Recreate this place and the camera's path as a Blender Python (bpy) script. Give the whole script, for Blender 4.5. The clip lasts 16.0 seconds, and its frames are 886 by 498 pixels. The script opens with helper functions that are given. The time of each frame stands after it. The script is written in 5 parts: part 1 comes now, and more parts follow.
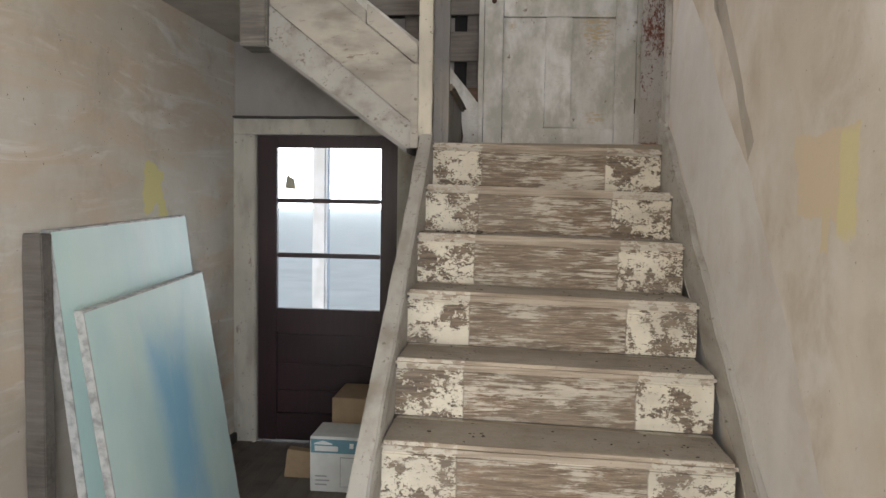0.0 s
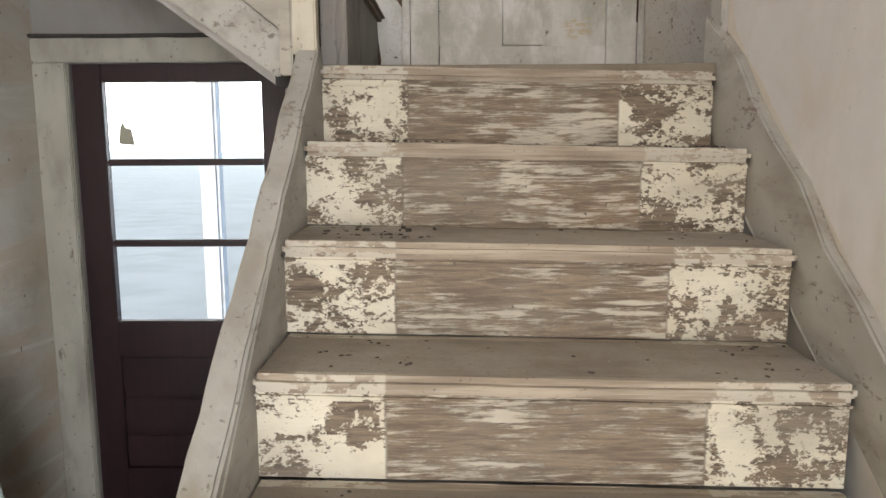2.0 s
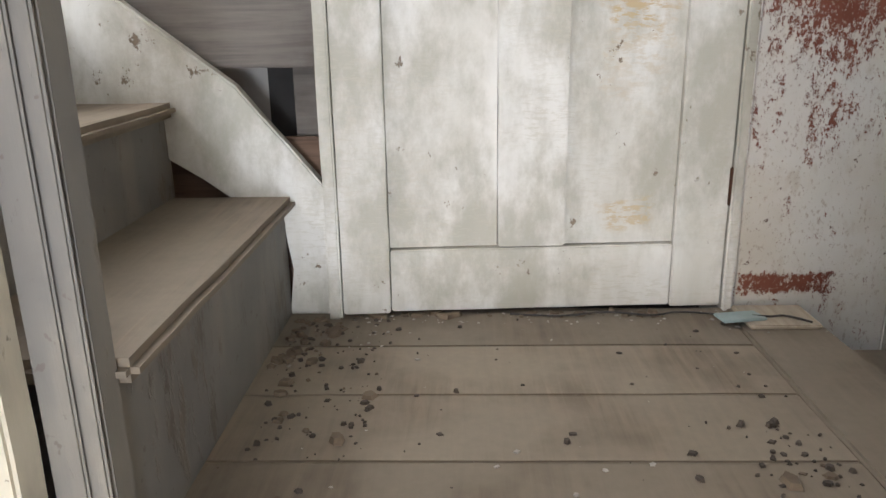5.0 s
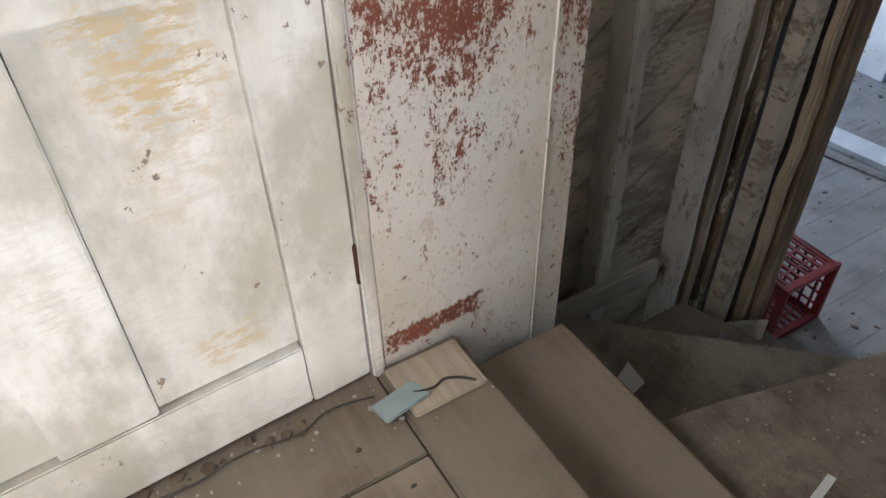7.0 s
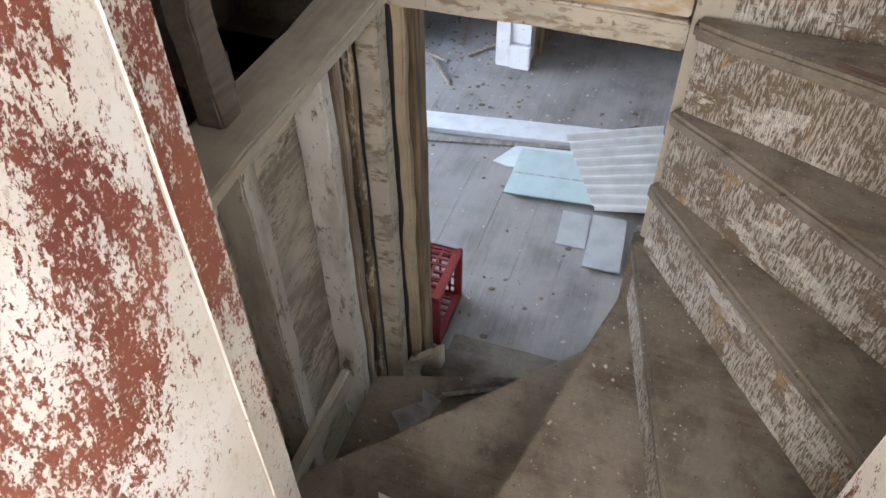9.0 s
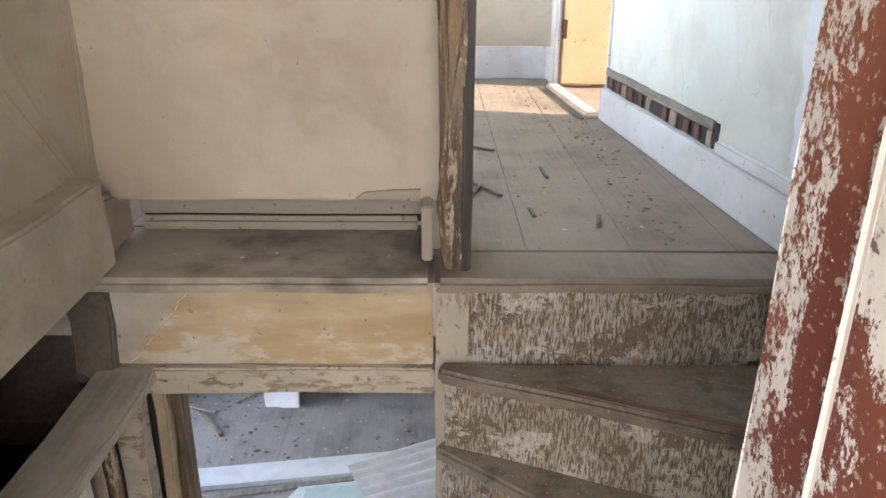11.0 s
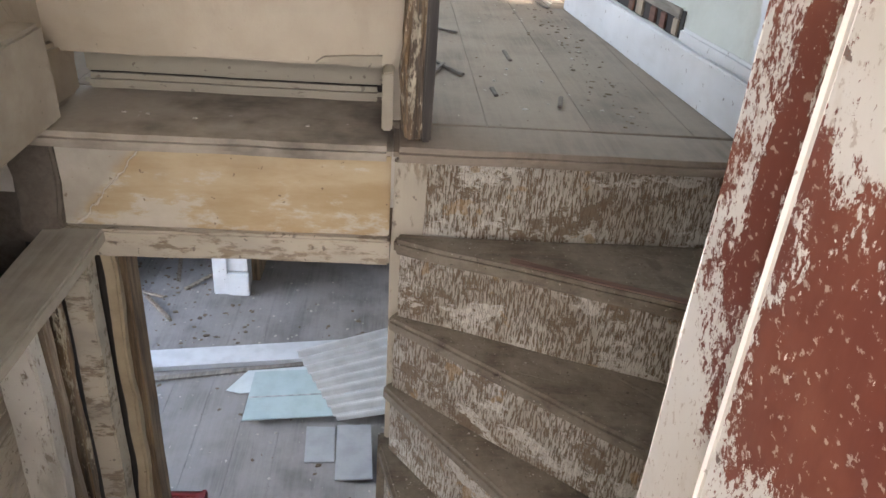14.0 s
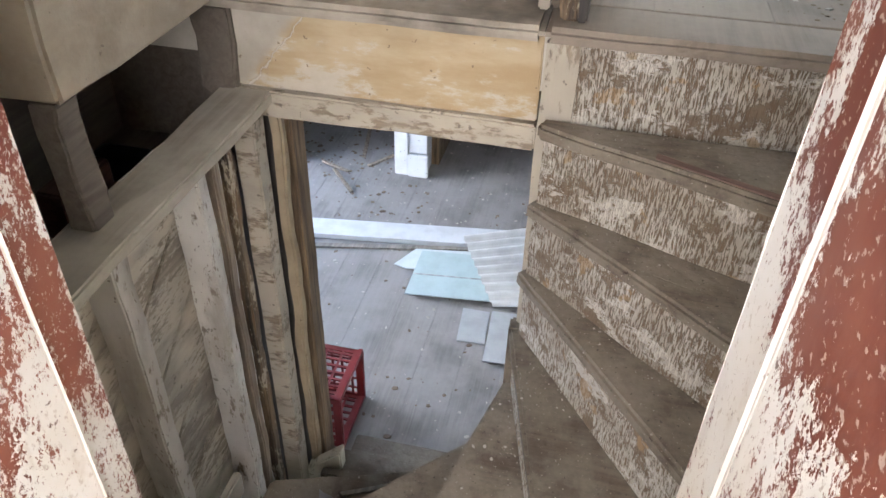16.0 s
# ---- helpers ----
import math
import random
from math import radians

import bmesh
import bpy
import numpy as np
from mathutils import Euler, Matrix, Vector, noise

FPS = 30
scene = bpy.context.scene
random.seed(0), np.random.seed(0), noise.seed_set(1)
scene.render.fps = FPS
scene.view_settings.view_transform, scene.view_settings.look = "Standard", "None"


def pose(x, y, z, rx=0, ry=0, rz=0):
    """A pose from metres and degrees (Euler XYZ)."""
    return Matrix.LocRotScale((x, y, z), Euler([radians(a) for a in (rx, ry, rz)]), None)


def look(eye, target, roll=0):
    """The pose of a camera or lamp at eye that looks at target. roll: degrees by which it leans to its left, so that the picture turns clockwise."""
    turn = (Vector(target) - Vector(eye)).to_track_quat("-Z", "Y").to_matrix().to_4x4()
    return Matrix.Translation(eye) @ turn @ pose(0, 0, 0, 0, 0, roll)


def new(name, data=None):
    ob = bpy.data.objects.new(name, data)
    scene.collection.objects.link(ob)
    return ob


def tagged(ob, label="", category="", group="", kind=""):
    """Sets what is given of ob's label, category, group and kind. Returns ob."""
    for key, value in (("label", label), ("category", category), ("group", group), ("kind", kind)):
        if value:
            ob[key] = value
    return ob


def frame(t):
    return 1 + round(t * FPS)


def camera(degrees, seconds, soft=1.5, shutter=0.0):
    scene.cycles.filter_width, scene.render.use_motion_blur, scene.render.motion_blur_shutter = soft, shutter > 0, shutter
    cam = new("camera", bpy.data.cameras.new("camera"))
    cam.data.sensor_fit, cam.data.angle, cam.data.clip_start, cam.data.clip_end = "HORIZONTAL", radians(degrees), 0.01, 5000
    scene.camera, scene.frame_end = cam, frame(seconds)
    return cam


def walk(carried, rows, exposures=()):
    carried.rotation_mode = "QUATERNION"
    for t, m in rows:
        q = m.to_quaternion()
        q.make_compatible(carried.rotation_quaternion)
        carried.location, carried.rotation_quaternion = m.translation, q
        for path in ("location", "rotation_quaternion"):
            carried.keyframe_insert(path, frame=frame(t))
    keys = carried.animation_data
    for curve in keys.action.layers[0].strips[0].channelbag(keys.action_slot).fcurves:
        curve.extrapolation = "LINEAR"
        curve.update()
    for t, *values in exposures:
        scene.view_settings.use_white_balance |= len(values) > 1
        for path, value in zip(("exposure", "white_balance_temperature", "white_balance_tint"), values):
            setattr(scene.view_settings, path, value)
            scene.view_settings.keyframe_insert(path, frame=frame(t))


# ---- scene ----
cam = camera(61.2, 16.0)
PATH = [
    (0, (0.376, -0.148, 1.389), (0.186, 1.838, 1.259), 0.93),
    (0.5, (0.357, 0.072, 1.361), (0.219, 2.060, 1.193), 0.55),
    (1, (0.309, 0.444, 1.358), (0.259, 2.434, 1.168), 0.45),
    (1.5, (0.391, 0.816, 1.374), (0.345, 2.803, 1.150), -0.03),
    (2, (0.339, 1.251, 1.456), (0.311, 3.229, 1.168), -0.31),
    (2.5, (0.444, 1.538, 1.614), (0.414, 3.503, 1.243), -0.33),
    (3, (0.460, 1.771, 1.729), (0.343, 3.716, 1.278), -0.71),
    (3.5, (0.465, 2.010, 1.912), (0.364, 3.944, 1.412), -0.33),
    (3.7, (0.488, 2.097, 1.975), (0.378, 4.025, 1.452), -0.21),
    (5.8, (0.433, 2.792, 2.44), (0.54, 4.667, 1.772), -3.00),
    (6, (0.467, 2.869, 2.496), (0.68, 4.698, 1.732), -3.97),
    (6.5, (0.598, 3.071, 2.649), (1.061, 4.675, 1.556), -4.91),
    (7, (0.7, 3.278, 2.728), (1.445, 4.576, 1.405), -1.57),
    (7.5, (0.795, 3.404, 2.892), (1.749, 4.416, 1.453), 1.00),
    (8, (0.9, 3.54, 2.927), (2.011, 4.337, 1.467), 0.48),
    (8.2, (0.938, 3.57, 2.979), (2.085, 4.274, 1.5), 0.80),
    (10.3, (0.885, 3.671, 3.020), (2.538, 3.731, 1.896), 0.79),
    (10.5, (0.895, 3.640, 3.065), (2.631, 3.691, 2.074), -0.01),
    (11, (0.891, 3.624, 3.126), (2.751, 3.608, 2.392), 0.32),
    (11.5, (0.883, 3.624, 3.145), (2.808, 3.549, 2.608), 1.34),
    (12, (0.881, 3.632, 3.153), (2.825, 3.511, 2.695), 1.53),
    (12.5, (0.881, 3.630, 3.171), (2.830, 3.449, 2.762), 1.56),
    (13, (0.880, 3.629, 3.171), (2.816, 3.402, 2.723), 1.94),
    (13.5, (0.872, 3.640, 3.128), (2.728, 3.430, 2.413), 2.90),
    (14, (0.865, 3.635, 3.053), (2.618, 3.486, 2.101), 4.49),
    (14.5, (0.882, 3.588, 3.035), (2.548, 3.581, 1.927), 4.20),
    (15, (0.857, 3.536, 3.042), (2.479, 3.705, 1.884), 2.76),
    (15.5, (0.862, 3.503, 3.034), (2.447, 3.787, 1.847), 2.31),
    (16, (0.858, 3.518, 3.030), (2.423, 3.846, 1.829), 1.80),
]
walk(cam, [(t, look(eye, target, roll)) for t, eye, target, roll in PATH],
     [(0.0, 0.08, 6350, 14), (1.5, 0.28, 6450, 14), (2.5, 0.75, 6250, 13), (3.5, 0.92, 5950, 12), (6.0, 1.5, 5950, 13), (7.0, 1.6, 6050, 14), (7.5, 1.85, 6150, 15), (8.0, 2.35, 6250, 16),
      (10.5, 2.9, 6300, 17), (11.5, 2.05, 6550, 18), (12.5, 1.85, 6500, 18), (13.2, 1.75, 6500, 18), (14.0, 2.5, 6450, 18), (16.0, 3.0, 6250, 17)])

# ---------------------------------------------------------------- world, sun, area lamps
world = bpy.data.worlds.new("sky")
scene.world = world
world.use_nodes = True
wn = world.node_tree
sky = wn.nodes.new("ShaderNodeTexSky")
sky.sky_type, sky.sun_disc = "NISHITA", False
SUN_DIR = Vector((0.22, 0.88, -0.36)).normalized()      # the way that sunlight travels
sky.sun_elevation = math.asin(-SUN_DIR.z)
sky.sun_rotation = math.atan2(-SUN_DIR.x, -SUN_DIR.y)
wn.links.new(sky.outputs[0], wn.nodes["Background"].inputs[0])
wn.nodes["Background"].inputs[1].default_value = 0.12

sun = new("sun", bpy.data.lights.new("sun", "SUN"))
sun.data.energy, sun.data.angle, sun.data.color = 3.4, radians(0.6), (1.0, 0.84, 0.65)
sun.matrix_world = look((0, 0, 8), Vector((0, 0, 8)) + SUN_DIR)


def area_light(name, eye, target, w, h, watts, colour):
    """An area lamp set at an opening, in place of daylight."""
    ob = new(name, bpy.data.lights.new(name, "AREA"))
    ob.data.shape, ob.data.size, ob.data.size_y = "RECTANGLE", w, h
    ob.data.energy, ob.data.color = watts, colour
    ob.matrix_world = look(eye, target)
    return ob


area_light("light_front_window", (0.1, -3.1, 1.5), (0.1, 2.0, 1.45), 1.6, 1.3, 11, (0.92, 0.97, 1.0))
# Two fill lamps, added in unseen entry openings to brighten the side walls.
area_light("light_entry_right", (1.1, -1.6, 1.45), (-1.3, 0.4, 1.3), 1.4, 1.3, 185, (0.93, 0.97, 1.0))
area_light("light_entry_left", (-1.4, -1.6, 1.45), (1.0, 0.4, 1.35), 1.4, 1.3, 15, (0.95, 0.97, 1.0))
# Fill lamp added high behind the stairs, aimed at door and landing.
area_light("light_stairwell_front", (0.35, 0.9, 3.5), (0.5, 3.8, 2.2), 1.0, 1.0, 4.5, (0.97, 0.98, 1.0))
# Fill lamp added in an unseen side opening, for landing and winder.
area_light("light_stairwell_side", (-1.4, 3.3, 3.6), (2.3, 3.5, 2.5), 1.75, 1.15, 21, (1.0, 0.94, 0.87))
# Fill lamp added over the garden door, unseen, to brighten the near lining.
area_light("light_upper_garden_window", (-0.6, 4.36, 3.6), (0.9, 2.9, 2.7), 0.88, 1.08, 11, (1.0, 0.95, 0.9))
area_light("light_lower_room_window", (3.9, 6.55, 1.6), (3.7, 4.2, 0.6), 1.9, 1.3, 8.0, (0.42, 0.61, 1.0))
area_light("light_hall_window", (4.0, 4.55, 3.9), (3.4, 2.9, 3.0), 1.2, 1.2, 6.5, (0.66, 0.85, 1.0))
area_light("light_upper_room_window", (3.95, 0.35, 3.9), (4.3, 3.2, 3.0), 1.2, 1.2, 7, (1.0, 0.76, 0.45))


# ---------------------------------------------------------------- materials
class Surface:
    """A node material, with short ways to write its masks and mixes."""

    def __init__(self, name, rough=0.85, metal=0.0):
        self.m = bpy.data.materials.new(name)
        self.m.use_nodes = True
        self.t = self.m.node_tree
        self.b = self.t.nodes["Principled BSDF"]
        self.b.inputs["Roughness"].default_value = rough
        self.b.inputs["Metallic"].default_value = metal
        self.co = self.t.nodes.new("ShaderNodeTexCoord").outputs["Object"]

    def put(self, socket, v):
        if isinstance(v, bpy.types.NodeSocket):
            self.t.links.new(v, socket)
        elif isinstance(v, (tuple, list)) and socket.type == "RGBA" and len(v) == 3:
            socket.default_value = (*v, 1)
        else:
            socket.default_value = v

    def noise(self, scale, detail=4, stretch=(1, 1, 1), off=(0, 0, 0), rough=0.55, warp=0.0):
        mp = self.t.nodes.new("ShaderNodeMapping")
        mp.inputs["Scale"].default_value, mp.inputs["Location"].default_value = stretch, off
        self.t.links.new(self.co, mp.inputs["Vector"])
        n = self.t.nodes.new("ShaderNodeTexNoise")
        n.inputs["Scale"].default_value, n.inputs["Detail"].default_value = scale, detail
        n.inputs["Roughness"].default_value, n.inputs["Distortion"].default_value = rough, warp
        self.t.links.new(mp.outputs[0], n.inputs["Vector"])
        return n.outputs[0]

    def axis(self, a):
        s = self.t.nodes.new("ShaderNodeSeparateXYZ")
        self.t.links.new(self.co, s.inputs[0])
        return s.outputs["XYZ".index(a)]

    def math(self, op, a, b=0.0, clamp=False):
        n = self.t.nodes.new("ShaderNodeMath")
        n.operation, n.use_clamp = op, clamp
        self.put(n.inputs[0], a), self.put(n.inputs[1], b)
        return n.outputs[0]

    def step(self, v, lo, hi):
        n = self.t.nodes.new("ShaderNodeMapRange")
        n.interpolation_type = "SMOOTHSTEP"
        self.put(n.inputs[0], v), self.put(n.inputs[1], lo), self.put(n.inputs[2], hi)
        return n.outputs[0]

    def mix(self, fac, a, b):
        n = self.t.nodes.new("ShaderNodeMix")
        n.data_type = "RGBA"
        self.put(n.inputs[0], fac), self.put(n.inputs[6], a), self.put(n.inputs[7], b)
        return n.outputs[2]

    def spot(self, centre, half, ragged=0.5, scale=14, soft=0.08, off=0.0):
        """A ragged patch about a place: 1 inside, 0 outside."""
        d = None
        for a, c, h in zip("XYZ", centre, half):
            if h:
                k = self.math("ABSOLUTE", self.math("DIVIDE", self.math("SUBTRACT", self.axis(a), c), h))
                d = k if d is None else self.math("MAXIMUM", d, k)
        n = self.math("MULTIPLY", self.math("SUBTRACT", self.noise(scale, 5, off=(off, off, off)), 0.5), 2 * ragged)
        return self.math("SUBTRACT", 1.0, self.step(self.math("ADD", d, n), 1 - soft, 1 + soft))

    def bump(self, h, strength=0.3, dist=0.004):
        n = self.t.nodes.new("ShaderNodeBump")
        n.inputs["Strength"].default_value, n.inputs["Distance"].default_value = strength, dist
        self.put(n.inputs["Height"], h)
        old = self.b.inputs["Normal"].links
        if old:
            self.t.links.new(old[0].from_socket, n.inputs["Normal"])
        self.t.links.new(n.outputs[0], self.b.inputs["Normal"])

    def vary(self, colour, amount=0.25):
        """Each piece a little lighter or darker than the next."""
        r = self.t.nodes.new("ShaderNodeObjectInfo").outputs["Random"]
        k = self.math("ADD", self.math("MULTIPLY", self.math("SUBTRACT", r, 0.5), amount), 1.0)
        n = self.t.nodes.new("ShaderNodeVectorMath")
        n.operation = "SCALE"
        self.put(n.inputs[0], colour), self.put(n.inputs["Scale"], k)
        return n.outputs[0]

    def done(self, colour):
        self.put(self.b.inputs["Base Color"], colour)
        return self.m


def grain(s, along):
    """Wood grain that runs along one axis: fine fibres."""
    st = [1.0, 1.0, 1.0]
    st["xyz".index(along)] = 0.06
    return s.noise(55, 6, tuple(st), rough=0.65, warp=0.6)


def wood(name, dark, light, along="x", rough=0.8, dust=0.0, dust_col=(0.27, 0.235, 0.19), piece=0.3, relief=0.35):
    s = Surface(name, rough)
    g = grain(s, along)
    c = s.mix(s.step(g, 0.3, 0.7), dark, light)
    c = s.mix(s.math("MULTIPLY", s.step(s.noise(3.2, 5), 0.4, 0.7), 0.45), c, tuple(v * 0.55 for v in dark))
    if dust:
        d = s.math("MULTIPLY", s.step(s.noise(5, 6, off=(3, 1, 0)), 0.25, 0.62), dust)
        c = s.mix(d, c, s.mix(s.noise(60, 3), tuple(v * 0.8 for v in dust_col), dust_col))
    s.bump(g, relief, 0.003)
    return s.done(s.vary(c, piece))


def peeled(name, paint, under_dark, under_light, along="x", cover=0.5, size=9, fine=40, rough=0.6, dirt=0.35, seed=0.0):
    """Old paint, flaked off the wood below along its grain."""
    s = Surface(name, rough)
    g = grain(s, along)
    bare = s.mix(s.step(g, 0.3, 0.72), under_dark, under_light)
    st = [1.0, 1.0, 1.0]
    st["xyz".index(along)] = 0.35
    big = s.noise(size, 6, tuple(st), (seed, seed, seed), 0.62)
    small = s.noise(fine, 5, tuple(st), (seed + 4, seed, 0), 0.7)
    k = s.math("ADD", s.math("MULTIPLY", big, 0.5), s.math("MULTIPLY", small, 0.5))
    t = 0.5 + (0.5 - cover) * 0.36
    mask = s.step(k, t - 0.03, t + 0.03)
    tone = s.mix(s.step(s.noise(4.0, 5, off=(seed, 7, 1)), 0.3, 0.75), paint, tuple(v * 0.82 for v in paint))
    c = s.mix(mask, bare, tone)
    c = s.mix(s.math("MULTIPLY", s.step(s.noise(9, 6, tuple(st), (2, seed, 5)), 0.44, 0.70), dirt), c, (0.23, 0.205, 0.165))
    c = s.mix(s.math("MULTIPLY", s.step(s.noise(2.6, 5, off=(seed, 3, seed)), 0.42, 0.7), dirt * 0.5), c, (0.30, 0.275, 0.235))
    c = s.mix(s.math("MULTIPLY", s.step(s.noise(46, 3, off=(seed, 1, 6)), 0.665, 0.70), 0.7), c, (0.11, 0.09, 0.07))
    s.bump(mask, 0.5, 0.002)
    s.bump(g, 0.25, 0.0025)
    return s.done(c)


def plaster(name, base, alt, stain, spots=(), seed=0.0, scale=1.4, streak=True, rough=0.9, relief=0.3, cracks=0.0, piece=0.0):
    s = Surface(name, rough)
    c = s.mix(s.step(s.noise(scale, 7, off=(seed, seed, 0), rough=0.62), 0.36, 0.62), tuple(v * 0.93 for v in base), alt)
    c = s.mix(s.math("MULTIPLY", s.step(s.noise(4.2, 8, off=(0, seed, 3), rough=0.65, warp=0.4), 0.42, 0.72), 0.6), c, stain)
    if streak:
        c = s.mix(s.math("MULTIPLY", s.step(s.noise(3, 5, (1.6, 1.6, 0.25), (seed, 0, 9)), 0.5, 0.7), 0.3), c, tuple(v * 1.18 for v in base))
    c = s.mix(s.math("MULTIPLY", s.step(s.noise(62, 3, off=(5, 5, seed)), 0.70, 0.74), 0.45), c, tuple(v * 0.4 for v in stain))
    for centre, half, colour, ragged, sc, soft in spots:
        c = s.mix(s.spot(centre, half, ragged, sc, soft, seed), c, colour)
    if cracks:
        line = s.math("ABSOLUTE", s.math("SUBTRACT", s.noise(2.1, 4, off=(seed, 4, 4), rough=0.5, warp=0.6), 0.5))
        line = s.math("MULTIPLY", s.math("SUBTRACT", 1.0, s.step(line, 0.0012, 0.0035)), s.step(s.noise(1.3, 3, off=(seed, 9, 0)), 0.47, 0.55))
        c = s.mix(s.math("MULTIPLY", line, cracks), c, tuple(v * 0.45 for v in stain))
        s.bump(line, 0.6, -0.004)
    s.bump(s.noise(9, 5, off=(seed, 2, 2)), relief, 0.012)
    s.bump(s.noise(120, 3), 0.2, 0.002)
    return s.done(s.vary(c, piece) if piece else c)


def plain(name, colour, rough=0.6, metal=0.0, mottle=0.2, scale=12):
    s = Surface(name, rough, metal)
    c = s.mix(s.step(s.noise(scale, 5), 0.35, 0.7), colour, tuple(v * (1 - mottle) for v in colour))
    s.bump(s.noise(scale * 6, 3), 0.12, 0.002)
    return s.done(s.vary(c, 0.12))




def riser_paint():
    """Cream paint that a stair runner left at both ends, flaked in crisp patches; between them bare scrubbed grain with streaks of paint."""
    s = Surface("worn cream paint on pine", 0.7)
    fibre = s.noise(110, 6, (0.08, 1, 1), (1, 2, 3), 0.75, 0.5)
    broad = s.noise(20, 7, (0.4, 1, 1), (5, 1, 2), 0.75)
    patch = s.noise(5.5, 5, (0.7, 1, 1.4), (8, 4, 3), 0.6)
    x = s.math("ABSOLUTE", s.math("SUBTRACT", s.math("ADD", s.axis("X"), s.math("MULTIPLY", s.noise(30, 2), 0.006)), 0.497))
    out = s.step(x, 0.268, 0.273)
    bare = s.mix(s.step(fibre, 0.34, 0.66), (0.125, 0.09, 0.06), (0.31, 0.24, 0.165))
    bare = s.mix(s.math("MULTIPLY", s.step(patch, 0.5, 0.68), 0.55), bare, (0.30, 0.19, 0.115))
    k = s.math("ADD", s.math("ADD", s.math("MULTIPLY", fibre, 0.42), s.math("MULTIPLY", broad, 0.33)), s.math("MULTIPLY", patch, 0.25))
    # Less paint low down: wear, and a darker tone painted into the lower steps.
    trodden = s.math("MULTIPLY", s.math("SUBTRACT", 1.0, s.step(s.axis("Z"), 0.1, 0.8)), 0.045)
    k = s.math("SUBTRACT", k, trodden)
    streak = s.math("MULTIPLY", s.step(k, 0.485, 0.55), 0.9)
    centre = s.mix(streak, bare, s.mix(s.noise(26, 4, (0.3, 1, 1)), (0.50, 0.45, 0.36), (0.66, 0.615, 0.505)))
    flake = s.math("ADD", s.math("ADD", s.math("MULTIPLY", s.noise(30, 6, (0.75, 1, 1), (3, 0, 7), 0.72), 0.4),
                                 s.math("MULTIPLY", s.noise(150, 4, (0.6, 1, 1), (0, 4, 2), 0.7), 0.25)), s.math("MULTIPLY", s.noise(8, 3, (1, 1, 1), (7, 7, 1)), 0.35))
    coat = s.step(s.math("SUBTRACT", flake, trodden), 0.482, 0.495)
    under = s.mix(s.step(fibre, 0.35, 0.65), (0.085, 0.062, 0.042), (0.25, 0.19, 0.13))
    paint = s.mix(s.step(s.noise(6, 5, off=(2, 7, 1)), 0.35, 0.7), (0.70, 0.655, 0.525), (0.60, 0.55, 0.43))
    side = s.mix(coat, under, paint)
    c = s.mix(out, centre, side)
    c = s.mix(s.math("MULTIPLY", s.step(s.noise(7, 6, (0.5, 1, 1), (2, 0, 5)), 0.46, 0.72), 0.4), c, (0.27, 0.235, 0.185))
    c = s.mix(s.math("MULTIPLY", s.step(s.noise(75, 3, off=(0, 1, 6)), 0.68, 0.72), 0.75), c, (0.10, 0.08, 0.06))
    edge = s.math("MULTIPLY", s.math("SUBTRACT", 1.0, s.step(s.math("ABSOLUTE", s.math("SUBTRACT", x, 0.271)), 0.0012, 0.0035)), 0.5)
    c = s.mix(edge, c, (0.16, 0.125, 0.09))
    s.bump(s.mix(out, streak, coat), 0.55, 0.0022)
    s.bump(fibre, 0.4, 0.003)
    return s.done(c)


def tread_wood():
    """Dusty softwood tread; its nosing is trodden pale, with flaked cream paint left beyond the runner."""
    s = Surface("dusty softwood tread", 0.85)
    g = grain(s, "x")
    c = s.mix(s.step(g, 0.3, 0.7), (0.14, 0.112, 0.085), (0.26, 0.215, 0.165))
    dust = s.math("MULTIPLY", s.step(s.noise(5, 7, off=(3, 1, 0), rough=0.65), 0.22, 0.6), 0.9)
    c = s.mix(dust, c, s.mix(s.noise(90, 4), (0.27, 0.24, 0.195), (0.37, 0.33, 0.275)))
    c = s.mix(s.math("MULTIPLY", s.step(s.noise(3.0, 6, (0.6, 1, 1), (6, 2, 2)), 0.48, 0.7), 0.4), c, (0.22, 0.185, 0.145))
    f = s.math("FRACT", s.math("ADD", s.math("DIVIDE", s.math("SUBTRACT", s.axis("Y"), 3.185), 0.2495), 20.03))
    front = s.math("SUBTRACT", 1.0, s.step(s.math("ADD", f, s.math("MULTIPLY", s.noise(18, 4), 0.09)), 0.14, 0.19))
    worn = s.mix(s.step(s.noise(60, 6, (0.06, 1, 1), (2, 2, 2)), 0.38, 0.62), (0.25, 0.195, 0.14), (0.46, 0.39, 0.30))
    x = s.math("ABSOLUTE", s.math("SUBTRACT", s.axis("X"), 0.497))
    left = s.math("MULTIPLY", s.step(x, 0.268, 0.274), s.step(s.noise(34, 6, (0.6, 1, 1), (4, 4, 9), 0.7), 0.47, 0.50))
    worn = s.mix(left, worn, (0.55, 0.51, 0.42))
    c = s.mix(s.math("MULTIPLY", front, 0.8), c, worn)
    c = s.mix(s.math("MULTIPLY", s.step(s.noise(130, 3, off=(9, 1, 1)), 0.66, 0.70), 0.7), c, (0.10, 0.082, 0.064))
    c = s.mix(s.math("MULTIPLY", s.step(s.noise(110, 3, off=(1, 9, 4)), 0.70, 0.73), 0.7), c, (0.50, 0.47, 0.40))
    s.bump(g, 0.35, 0.003)
    s.bump(s.noise(60, 5), 0.2, 0.002)
    return s.done(s.vary(c, 0.2))


